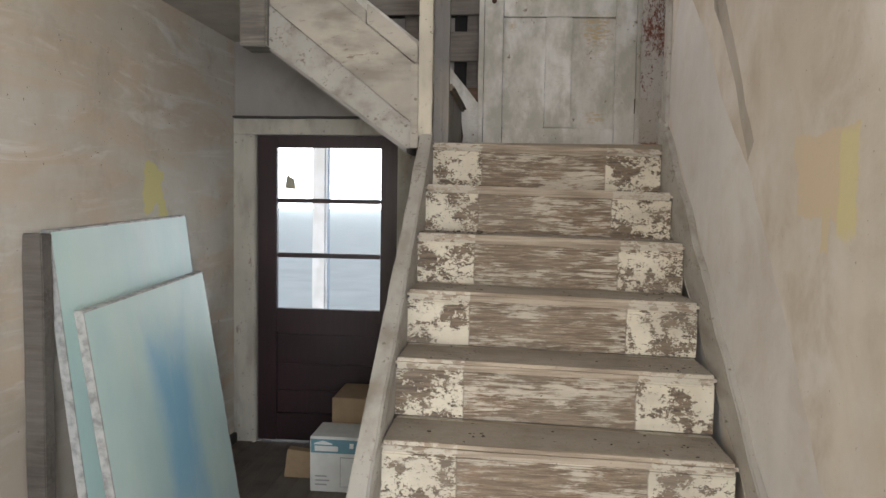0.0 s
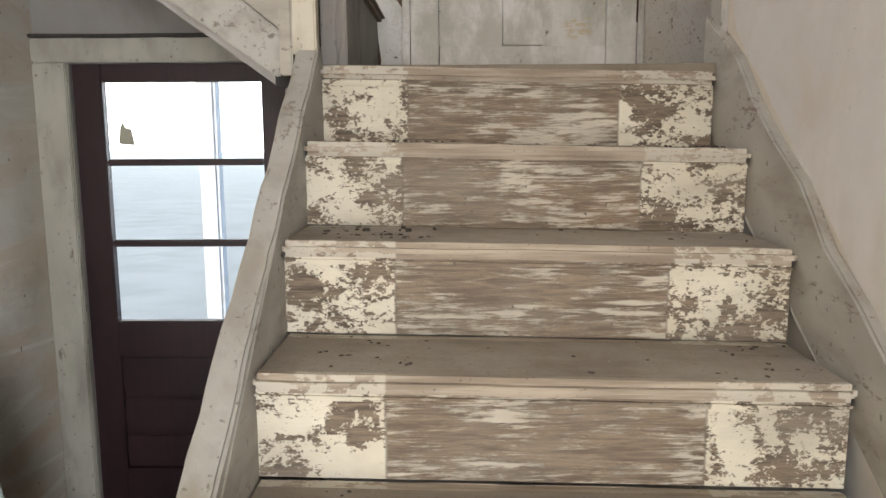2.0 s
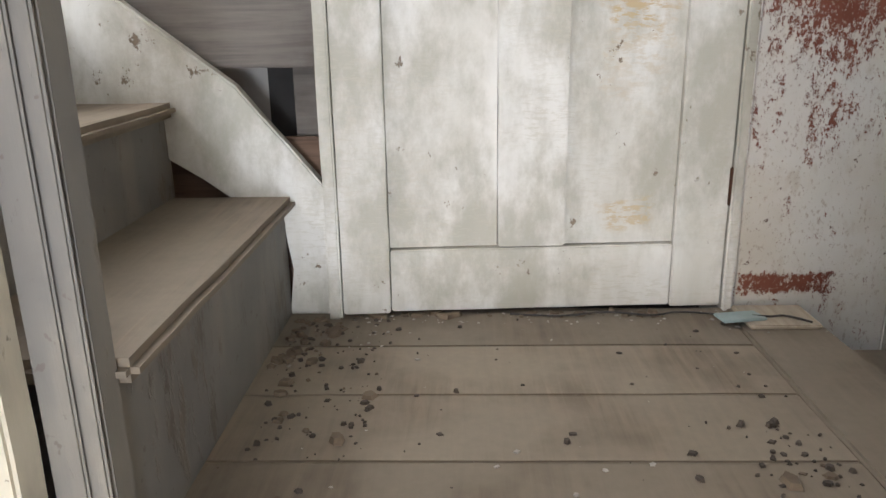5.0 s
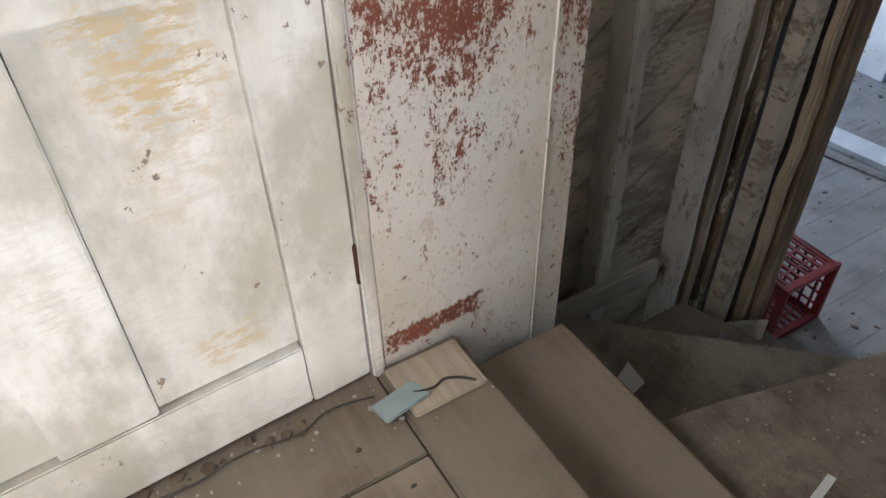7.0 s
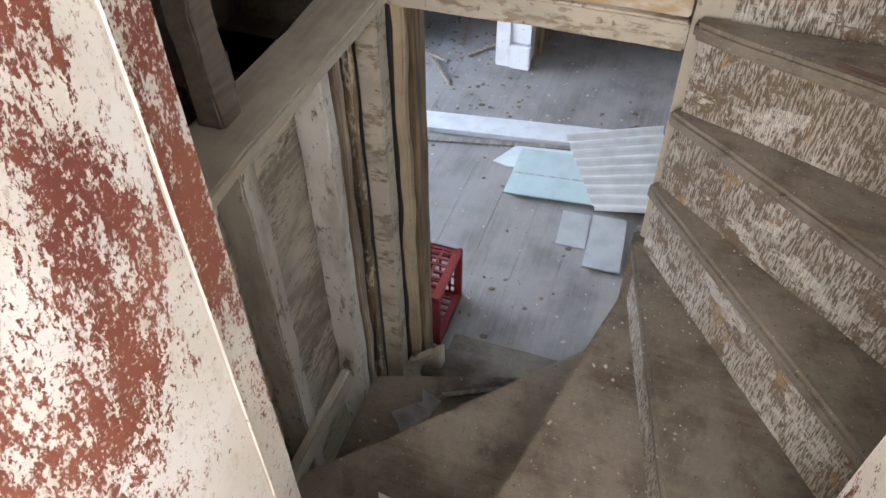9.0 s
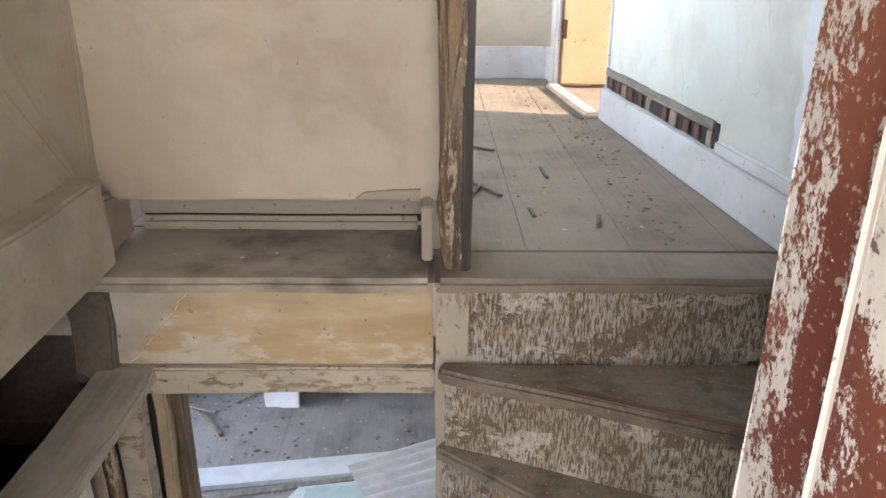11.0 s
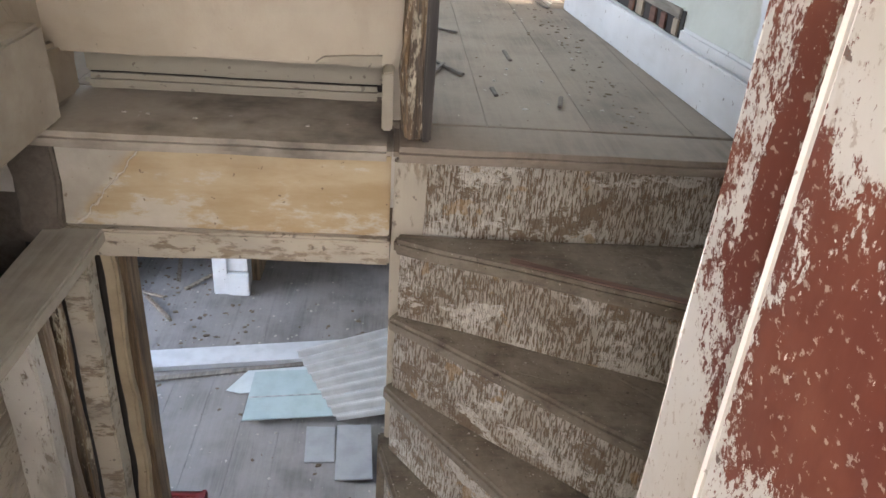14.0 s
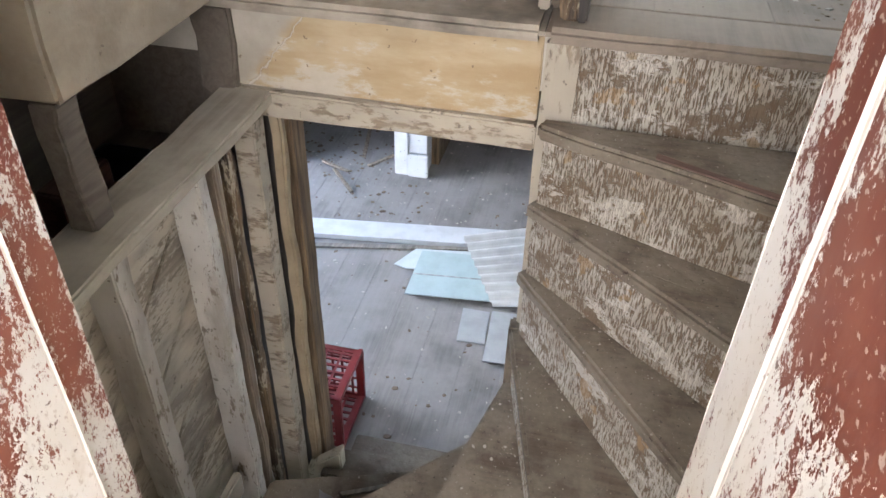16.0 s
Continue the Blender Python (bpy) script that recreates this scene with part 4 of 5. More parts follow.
struct("trim_lining_corner", one(1.012, 1.03, 3.20, 3.285, 1.66, 4.0, w=0.004, cut=0.15, amp=0.002), M_STRING, "grey-white corner board at the end of the plaster")


for q in (door, DOOR_STOPS, LINING_FAR, BEAD_FAR, WALL_LANDING):
    skew(q, 0.06, 0.85)
for q in (LINING_NEAR, BEAD_NEAR):
    skew(q, 0.06, 1.46)

# ---------------------------------------------------------------- second flight, up over the garden door
flight = rootat("upper_flight", (-0.3, 3.7, LANDING), "narrow upper flight with a solid painted side", "staircase")
for i in range(4):
    x, z = 0.075 - 0.235 * i, LANDING + 0.27 + 0.2 * i
    low = LANDING if i == 0 else z - 0.2
    child("riser", one(x - 0.03, x - 0.012, 3.27, 4.095, low, z - 0.03), M_DARKPOST, flight, "grimy riser, darkened for shade")
    child("tread", one(x - 0.26, x + 0.015, 3.265, 4.095, z - 0.03, z, w=0.011, cut=0.09, amp=0.002), M_LANDING, flight)
child("string", outline([(-0.10, 1.612), (-0.076, 1.715), (-0.87, 2.352), (-0.87, 2.152)], "y", 3.185, 3.225, 0.005, 0.1, 0.002), M_STRING, flight, "wide grey-white string board")
child("side_panel", outline([(-0.076, 1.717), (-0.076, 1.985), (-0.87, 2.62), (-0.87, 2.354)], "y", 3.195, 3.22, 0.003), M_PANEL, flight, "tan painted side panel")
child("cap_board", outline([(-0.30, 2.166), (-0.07, 1.986), (-0.07, 2.075), (-0.30, 2.258)], "y", 3.188, 3.228, 0.004, 0.1, 0.002), M_PANEL, flight)
child("cap_board", outline([(-0.87, 2.62), (-0.304, 2.168), (-0.304, 2.228), (-0.87, 2.70)], "y", 3.19, 3.226, 0.004), M_PANEL, flight)
child("wall_string", outline([(0.17, LANDING), (0.183, 1.90), (-0.02, 2.15), (-0.9, 2.83), (-0.9, 2.45), (-0.1, 1.95), (-0.03, 1.9), (0.06, 1.86), (0.075, 1.75), (0.06, LANDING)], "y", 4.085, 4.12, 0.004, 0.08, 0.002), M_DOORPAINT, flight, "off-white wall string cut to a curve")
child("soffit", outline([(-0.12, 1.60), (-0.12, 1.63), (-0.87, 2.17), (-0.87, 2.14)], "y", 3.225, 4.285), M_GREYWALL, flight, "grey plaster soffit")
child("post", one(-0.062, -0.002, 3.172, 3.224, 1.665, 3.6, w=0.005, cut=0.12, amp=0.002), M_POSTPAINT, flight, "tall cream painted post")
child("post_strip", one(-0.098, -0.064, 3.18, 3.222, 1.62, 1.99, w=0.004, cut=0.12, amp=0.002), M_PANEL, flight)
bm = bmesh.new()
box(bm, 0.0, 0.068, 3.225, 3.275, LANDING, 3.6)
dark = child("dark_post", soften(bm, 0.004, 0.15, 0.001), M_DARKPOST, flight, "dark moulded post")
for x0, x1 in ((0.024, 0.044), (0.054, 0.068)):
    part("moulding", one(x0, x1, 3.217, 3.224, LANDING, 3.6, w=0.003), M_DARKPOST, dark).matrix_parent_inverse = Matrix()
struct("beam_header", one(-0.87, -0.745, 3.15, 3.30, 2.06, 2.46, w=0.008, cut=0.1, amp=0.004), M_GREYBOARD, "rough grey timber end under the ceiling")

boards = rootat("board_partition", (-0.35, 4.2, 1.7), "weathered horizontal boards with dark gaps", "partition")
for x0, z0, z1, mm in ((-0.05, 1.66, 1.80, M_BROWNBOARD), (-0.36, 1.81, 2.03, M_BROWNBOARD), (-0.84, 2.18, 2.345, M_DIMBOARD), (-0.84, 2.44, 2.62, M_DIMBOARD), (-0.84, 2.70, 2.9, M_DIMBOARD)):
    child("board", one(x0, 0.168, 4.16, 4.185, z0, z1, w=0.003, cut=0.15, amp=0.003), mm, boards)
for x in (-0.24, 0.12):
    child("stud", one(x - 0.04, x + 0.04, 4.19, 4.27, 1.95 if x < 0 else 1.66, 3.0, w=0.004), M_DIMBOARD, boards)

# ---------------------------------------------------------------- garden door
garden = rootat("garden_door", (-0.76, 4.31, FLOOR), "dark maroon half-glazed door with three panes", "door")
L0, L1 = -1.186, -0.329
PANES = ((1.385, 1.692), (1.053, 1.358), (0.712, 1.025))
for x0, x1 in ((L0, -1.07), (-0.428, L1)):
    child("stile", one(x0, x1, 4.296, 4.34, FLOOR + 0.01, 1.762, w=0.004), M_MAROON, garden)
for z0, z1 in ((1.692, 1.762), (0.56, 0.712), (FLOOR + 0.012, 0.06)):
    child("rail", one(-1.069, -0.429, 4.297, 4.338, z0, z1, w=0.004), M_MAROON, garden)
for z0, z1 in ((1.358, 1.385), (1.025, 1.053)):
    child("glazing_bar", one(-1.069, -0.429, 4.299, 4.336, z0, z1, w=0.006), M_MAROON, garden)
for z0, z1 in ((0.062, 0.21), (0.225, 0.375), (0.39, 0.558)):
    child("door_panel", one(-1.069, -0.429, 4.308, 4.325, z0, z1, w=0.008), M_MAROON, garden)
child("door_panel", one(-1.069, -0.429, 4.327, 4.336, 0.05, 0.565), M_MAROON, garden)
for z0, z1 in PANES:
    pane = child("pane", one(-1.068, -0.43, 4.314, 4.318, z0, z1), M_GLASS, garden, "dusty glass pane")
    pane.visible_shadow = False
child("glass_scrap", outline([(-1.02, 1.447), (-0.955, 1.44), (-0.966, 1.505), (-0.99, 1.512), (-1.0, 1.535), (-1.012, 1.51)], "y", 4.3095, 4.3125), M_SCRAP, garden, "torn yellowed scrap stuck on the glass")
bm = bmesh.new()
box(bm, -1.33, -1.188, 4.265, 4.292, FLOOR, 1.766)
struct("trim_garden_door_side", soften(bm, 0.006, 0.12, 0.003), M_CASING, "grey-cream door casing")
struct("trim_garden_door_side_inner", one(-1.212, -1.188, 4.25, 4.266, FLOOR, 1.766, w=0.005, cut=0.15, amp=0.002), M_CASING)
struct("trim_garden_door_head", one(-1.33, -0.30, 4.262, 4.292, 1.768, 1.86, w=0.006, cut=0.12, amp=0.003), M_CASING, "grey-cream head casing")
struct("trim_garden_door_ledge", one(-1.33, -0.30, 4.25, 4.292, 1.862, 1.876, w=0.004, cut=0.15, amp=0.003), M_BLACKTIMBER)
struct("trim_garden_door_right", one(-0.325, -0.20, 4.265, 4.292, FLOOR, 1.766, w=0.006, cut=0.15, amp=0.002), M_CASING)

# garden
struct("ground", one(-300, 300, 4.5, 600, -0.9, -0.35), M_GRASS, "lawn in a colour paled to look overexposed")
porch = rootat("porch_post", (-1.45, 6.8, -0.35), "pale blue-white porch post with two brackets", "post")
child("shaft", one(-1.52, -1.38, 6.73, 6.87, -0.35, 2.3, w=0.02), M_PORCH, porch)
child("bracket", outline([(-1.38, 2.3), (-1.38, 1.9), (-1.05, 2.3)], "y", 6.77, 6.83, 0.01), M_PORCH, porch)
child("bracket", outline([(-1.52, 2.3), (-1.52, 1.9), (-1.85, 2.3)], "y", 6.77, 6.83, 0.01), M_PORCH, porch)
# Emissive sheet, added so that the distance reads as overexposed.
struct("backdrop_mist", one(-200, 200, 120, 121, -2, 60), M_GLOW, "glowing sheet for the overexposed distance beyond the lawn")

# ---------------------------------------------------------------- winding stair
NX, NY = 2.305, 3.612
WX0, WX1, WY0, WY1 = 1.462, 2.35, 2.80, 4.29
ANG = [270, 248, 230, 216, 194, 167, 135, 108]
LEV = [HALL, 2.30, 2.10, 1.90, 1.70, 1.50, 1.30, 1.10]


def edge_of_well(a):
    """Where the ray from the newel at the angle a meets the walls of the stairwell."""
    d = Vector((math.cos(radians(a)), math.sin(radians(a))))
    k = min([(WX0 - NX) / d.x if d.x < -1e-6 else 9, (WX1 - NX) / d.x if d.x > 1e-6 else 9,
             (WY0 - NY) / d.y if d.y < -1e-6 else 9, (WY1 - NY) / d.y if d.y > 1e-6 else 9])
    return (NX + d.x * k, NY + d.y * k)


winder = rootat("winding_stair", (1.9, 3.6, ROOM), "steep winding stair with grimy treads and combed risers", "staircase")
for k in range(1, 8):
    lo, hi, z = ANG[k], ANG[k - 1], LEV[k]
    off = Vector((math.sin(radians(lo)), -math.cos(radians(lo)))) * 0.028
    p0, p1 = edge_of_well(lo), edge_of_well(hi)
    pts = [(NX + off.x, NY + off.y), (p0[0] + off.x, p0[1] + off.y)]
    pts[1] = (min(max(pts[1][0], WX0), WX1), min(max(pts[1][1], WY0), WY1))
    for corner, ca in (((WX0, WY0), 223.9), ((WX0, WY1), 141.2)):
        if lo < ca < hi:
            pts.append(corner)
    pts += [p1, (NX, NY)]
    bm = outline(pts[:-1] + [(NX + 0.012, NY)], "z", z - 0.035, z, 0.008, 0.08, 0.003)
    child("tread", bm, M_WTREAD, winder, "grimy winder tread with a worn edge")
    # riser under this tread's nosing
    drop = (LEV[k + 1] if k < 7 else 0.90)
    d = Vector((math.cos(radians(lo)), math.sin(radians(lo))))
    n = Vector((-d.y, d.x)) * 0.009
    a, b = Vector((NX, NY)) + d * 0.01, Vector(p0)
    child("riser", outline([(a + n)[:], (b + n)[:], (b - n)[:], (a - n)[:]], "z", drop - 0.04, z - 0.035, 0, 0.15, 0.002), M_COMBED, winder, "riser with combed paint remains")
child("riser", one(2.335, 2.35, WY0, 3.556, 2.27, HALL - 0.035, cut=0.12, amp=0.0015), M_COMBED, winder, "riser with combed paint remains")
child("tread", one(2.30, 2.42, 3.70, 4.22, 0.865, 0.90, w=0.006, cut=0.1, amp=0.002), M_WTREAD, winder)
child("tread", one(2.40, 2.62, 3.70, 4.20, 0.70, 0.735, w=0.006, cut=0.1, amp=0.002), M_WTREAD, winder)
child("riser", one(2.41, 2.425, 3.70, 4.2, 0.735, 0.865), M_COMBED, winder)
child("riser", one(2.60, 2.615, 3.70, 4.2, ROOM - 0.01, 0.70), M_COMBED, winder)
child("tread", one(1.205, 1.462, 3.346, 4.098, 1.515, 1.55, w=0.006, cut=0.1, amp=0.002), M_LANDING, winder, "dusty lower step beside the landing")
child("riser", one(1.44, 1.455, 3.346, 4.10, 1.0, 1.515), M_STRING, winder)
child("newel", one(2.328, 2.352, 3.556, 3.626, 1.62, HALL - 0.035, w=0.004, cut=0.1, amp=0.003), M_NEWEL, winder, "flat newel board with flaking ochre paint")
child("newel", one(2.30, 2.352, 3.60, 3.64, 0.6, 1.70, w=0.006), M_WTREAD, winder)

child("worn_nosing", outline([(2.20, 3.38), (2.145, 3.255), (2.055, 3.03), (2.075, 3.03), (2.165, 3.25), (2.225, 3.375)], "z", 2.297, 2.3025, 0.001, 0.05, 0.002), M_REDWORN, winder, "worn reddish wood along the nosing")
thing("paper_scrap", outline([(1.60, 4.05), (1.67, 4.08), (1.66, 4.01), (1.61, 4.0)], "z", 1.302, 1.305, 0, 0.03, 0.003), M_WHITECARD, "white paper scrap on the winder", "paper")
thing("paper_scrap", outline([(1.60, 3.56), (1.665, 3.575), (1.67, 3.56), (1.605, 3.545)], "z", 1.502, 1.506, 0, 0.03, 0.002), M_WHITECARD, "narrow white scrap on the winder", "paper")

# wall with the low opening, under the hall
bm = bmesh.new()
box(bm, 2.352, 2.45, 3.632, 4.42, 2.272, HALL - 0.035)
struct("wall_over_opening", soften(bm, 0.003, 0.1, 0.002), M_YELLOW, "ochre distempered panel over the opening")
struct("trim_opening_head", one(2.336, 2.44, 3.632, 4.332, 2.205, 2.27, w=0.005, cut=0.08, amp=0.004), M_OCHREPAINT, "flaking head board of the opening")
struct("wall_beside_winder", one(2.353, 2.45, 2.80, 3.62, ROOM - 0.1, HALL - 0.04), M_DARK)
struct("trim_ledge", one(2.30, 2.63, 3.632, 4.43, HALL - 0.034, HALL, w=0.012, cut=0.08, amp=0.003), M_LEDGE, "dark dusty ledge with a rounded edge")
struct("trim_hall_nosing", one(2.30, 2.47, 2.80, 3.63, HALL - 0.034, HALL, w=0.012, cut=0.08, amp=0.003), M_HALLFLOOR, "rounded dusty edge of the hall floor")

bm = bmesh.new()
box(bm, 2.47, 2.64, 3.615, 4.6, HALL + 0.118, 4.7), box(bm, 2.475, 2.64, 3.615, 3.655, HALL, HALL + 0.118)
struct("wall_stair_plaster", soften(bm, 0.004, 0.09, 0.004), M_HALLPLASTER, "tan plaster wall ending in a ragged edge above a ledge")
struct("baseboard_ledge", one(2.61, 2.635, 3.66, 4.34, HALL + 0.038, HALL + 0.098, w=0.004, cut=0.15, amp=0.002), M_DIRTYSHADE, "dull cream skirting in the recess")
# Dark sheet painting the shadow gap below the plaster's edge.
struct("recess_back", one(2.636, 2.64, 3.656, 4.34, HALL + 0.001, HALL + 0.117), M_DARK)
struct("baseboard_ledge_moulding", one(2.59, 2.62, 3.66, 4.34, HALL + 0.001, HALL + 0.036, w=0.012, cut=0.15, amp=0.002), M_DIRTYSHADE)
struct("trim_recess_end", one(2.40, 2.47, 3.634, 3.658, HALL + 0.001, HALL + 0.128, w=0.004, cut=0.06, amp=0.003), M_DIRTYSHADE)
bm = bmesh.new()
box(bm, 1.48, 2.56, 4.36, 4.5, 2.62, 4.7)
box(bm, 2.36, 2.56, 4.335, 4.365, HALL, 2.64)
struct("wall_stair_side", soften(bm, 0.01, 0.08, 0.012), M_HALLPLASTER, "tan plaster wall beside the stairwell, broken off below")
tor = bmesh.new()
prism(tor, [(3.66, HALL + 0.118), (3.80, HALL + 0.125), (3.78, HALL + 0.138), (3.66, HALL + 0.145)], "x", 2.455, 2.469)
thing("torn_paper_strip", soften(tor, 0.001, 0.03, 0.004), M_DIRTYSHADE, "torn white paper hanging from the plaster edge", "paper")

post = rootat("rough_post", (2.37, 3.59, HALL), "gnawed old timber post with a dark face", "post")
child("post", one(2.342, 2.42, 3.573, 3.622, HALL, 4.7, w=0.007, cut=0.022, amp=0.026), M_GNAWED, post, "split brown timber")
child("face_board", one(2.345, 2.42, 3.552, 3.574, HALL, 4.7, w=0.004, cut=0.12, amp=0.002), M_BLACKTIMBER, post, "near-black right face")

# open stud wall
studs = rootat("stud_wall", (1.9, 4.33, 1.0), "open stud wall with diagonal sheathing boards", "wall")
for x, w, y0, mm in ((1.53, 0.06, 4.30, M_STUD), (1.745, 0.05, 4.30, M_STUDWHITE), (2.055, 0.042, 4.30, M_STUDWHITE), (2.098, 0.03, 4.335, M_GNAWED),
                     (2.145, 0.03, 4.315, M_STUD), (2.195, 0.024, 4.34, M_BEAD), (2.235, 0.035, 4.33, M_GNAWED)):
    child("stud", one(x, x + w, y0, 4.375, 0.6, 2.235, w=0.004, cut=0.08, amp=0.006), mm, studs)
child("corner_stud", one(2.29, 2.35, 4.28, 4.335, 0.6, 2.205, w=0.004, cut=0.1, amp=0.003), M_OCHREPAINT, studs, "corner stud with flaking paint")
for i in range(12):
    z = -0.15 + i * 0.2
    bm = outline([(1.47, z), (2.33, z + 0.62), (2.33, z + 0.62 + 0.19), (1.47, z + 0.19)], "y", 4.378, 4.395, 0.002)
    for co, no in (((0, 0, 2.236), (0, 0, 1)), ((0, 0, 0.6), (0, 0, -1))):
        bmesh.ops.bisect_plane(bm, geom=bm.verts[:] + bm.edges[:] + bm.faces[:], plane_co=co, plane_no=no, clear_outer=True)
    child("sheathing_board", bm, M_SHEATH, studs)
child("ledge", one(1.48, 2.345, 4.245, 4.372, 2.237, 2.268, w=0.005, cut=0.1, amp=0.004), M_LEDGEBOARD, studs, "thick grey ledge board on the studs")
child("sole_plate", one(1.48, 1.95, 4.275, 4.298, 1.27, 1.35, w=0.005, cut=0.12, amp=0.004), M_LEDGEBOARD, studs)
struct("beam_stairwell", one(1.74, 2.352, 4.30, 4.44, 2.505, 2.70, w=0.008, cut=0.1, amp=0.005), M_GAPPLASTER, "grey plastered timber above the dark gap")
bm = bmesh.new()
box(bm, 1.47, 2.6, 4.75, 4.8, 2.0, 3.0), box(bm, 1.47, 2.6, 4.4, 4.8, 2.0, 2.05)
# Closing boxes, some unseen, added to keep sky light out of the cavity.
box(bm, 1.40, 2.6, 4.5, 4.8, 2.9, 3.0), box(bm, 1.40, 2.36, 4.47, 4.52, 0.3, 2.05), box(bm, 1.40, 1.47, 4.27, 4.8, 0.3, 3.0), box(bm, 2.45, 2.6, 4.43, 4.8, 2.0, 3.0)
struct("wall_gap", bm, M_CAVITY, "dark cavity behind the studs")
thing("cavity_brick", one(1.95, 2.12, 4.55, 4.62, 2.05, 2.17, w=0.006), M_REDBOARD, "red-brown block in the dark cavity", "block")
strut = rootat("short_struts", (1.65, 4.35, 2.27), "rough upright struts above the ledge", "strut")
child("strut", one(1.74, 1.80, 4.31, 4.36, 2.268, 2.505, w=0.004, cut=0.05, amp=0.009), M_DIMBOARD, strut)
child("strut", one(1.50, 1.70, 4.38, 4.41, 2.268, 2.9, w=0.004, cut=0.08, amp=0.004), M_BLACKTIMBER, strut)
# This piece stands for the dark ragged plaster edge beside the ochre panel.
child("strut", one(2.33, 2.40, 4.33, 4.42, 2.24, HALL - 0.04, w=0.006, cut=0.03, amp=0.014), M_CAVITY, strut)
jamb = rootat("opening_jamb", (2.42, 4.22, ROOM), "raw jamb of the opening with broken lath and plaster edge", "door jamb")
child("lath_edge", one(2.36, 2.395, 4.247, 4.276, ROOM, 2.2, w=0.006, cut=0.04, amp=0.008), M_LATH, jamb, "broken ochre plaster edge")
child("jamb_post", one(2.42, 2.50, 4.243, 4.29, ROOM, 2.2, w=0.005, cut=0.12, amp=0.003), M_OLDTIMBER, jamb, "brown wooden jamb post")
# Near-black backing, added to stop light leaking past the jamb.
child("jamb_back", one(2.40, 2.42, 4.27, 4.45, ROOM, 2.2), M_BLACKTIMBER, jamb)
thing("broken_block", outline([(4.155, 0.80), (4.28, 0.80), (4.28, 0.87), (4.155, 0.99)], "x", 2.33, 2.375, 0.005, 0.04, 0.004), M_POSTPAINT, "cream painted broken wood block on the stair foot", "wood block")

# ---------------------------------------------------------------- hall upstairs
sk = rootat("skirting", (3.1, 2.95, HALL), "chalky white skirting board below a broken strip of plaster", "skirting")
child("board", one(2.31, 3.938, 2.945, 2.968, HALL, HALL + 0.125, w=0.004, cut=0.15, amp=0.002), M_TRIMBLUE, sk)
child("moulding", one(2.31, 2.87, 2.944, 2.962, HALL + 0.126, HALL + 0.165, w=0.008, cut=0.15, amp=0.002), M_TRIMBLUE, sk)
bm = bmesh.new()
random.seed(4)
# The hole's inner shade is a near-black strip laid on the wall face.
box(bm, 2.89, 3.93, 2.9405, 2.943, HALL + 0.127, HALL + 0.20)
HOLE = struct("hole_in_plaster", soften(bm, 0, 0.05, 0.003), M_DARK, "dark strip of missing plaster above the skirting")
laths = rootat("lath_strip", (3.3, 2.945, HALL + 0.13), "grey lath and brick showing in the broken strip", "lath")
child("lath", one(2.91, 3.93, 2.943, 2.952, HALL + 0.178, HALL + 0.206, w=0.002, cut=0.07, amp=0.004), M_GREYBOARD, laths)
for i in range(12):
    x = 2.92 + i * 0.083 + random.uniform(-0.012, 0.012)
    if i != 5:
        child("brick", one(x, x + random.uniform(0.035, 0.06), 2.943, 2.950, HALL + 0.13, HALL + 0.175, w=0.003), M_REDBOARD if i % 3 else M_STUD, laths)
HALL_TRIM = [
    struct("trim_wall_corner", one(3.925, 3.942, 2.78, 2.948, HALL, 4.55, w=0.003), M_TRIMBLUE, "chalky white wall corner"),
    struct("door_jamb_hall", one(4.736, 4.76, 2.78, 2.975, HALL, 4.55, w=0.004, cut=0.2, amp=0.001), M_PEACH, "pale door jamb lit by the sun"),
    struct("trim_hall_door", one(4.715, 4.84, 2.955, 2.972, HALL, 4.55, w=0.005, cut=0.2, amp=0.002), M_TRIMBLUE, "chalky white door casing"),
    struct("trim_hall_sill", one(3.94, 4.69, 2.955, 3.02, HALL - 0.004, HALL + 0.022, w=0.008), M_PEACH, "worn door sill"),
    struct("baseboard_hall_return", one(4.842, 4.975, 2.945, 2.965, HALL, HALL + 0.17, w=0.005), M_TRIMBLUE),
]
struct("baseboard_hall_far", one(4.975, 5.0, 2.972, 4.6, HALL, HALL + 0.17, w=0.005, cut=0.2, amp=0.002), M_TRIMBLUE, "chalky white skirting on the far wall")
od = rootat("orange_door", (4.72, 2.5, HALL), "open orange-brown door lit by low sun", "door")
child("leaf", one(4.70, 4.735, 2.15, 2.945, HALL + 0.015, 4.5, w=0.003), M_ORANGE, od)
child("stile", one(4.692, 4.70, 2.83, 2.945, HALL + 0.02, 4.5, w=0.003, cut=0.2, amp=0.0005), M_ORANGE, od)
child("hinge", one(4.682, 4.694, 2.932, 2.952, HALL + 0.24, HALL + 0.33, w=0.002), M_RUST, od, "rusty butt hinge")


for q in (WALL_HALL, sk, laths, HOLE, *HALL_TRIM, od):
    skew(q, 0.078, 3.94)

# ---------------------------------------------------------------- lower room things
def lying(name, pts, z, thick, mm, label, category):
    return thing(name, outline(pts, "z", z, z + thick, 0.0015), mm, label, category)


lying("long_plank", [(4.09, 5.3), (3.94, 5.3), (4.19, 3.55), (4.35, 3.55)], ROOM + 0.001, 0.03, M_WHITEBOARD, "long dusty white plank lying on the floor", "plank")
lying("thin_batten", [(3.915, 5.0), (3.88, 5.0), (4.12, 3.9), (4.15, 3.9)], ROOM + 0.001, 0.012, M_GREYBOARD, "thin grey batten beside the plank", "batten")
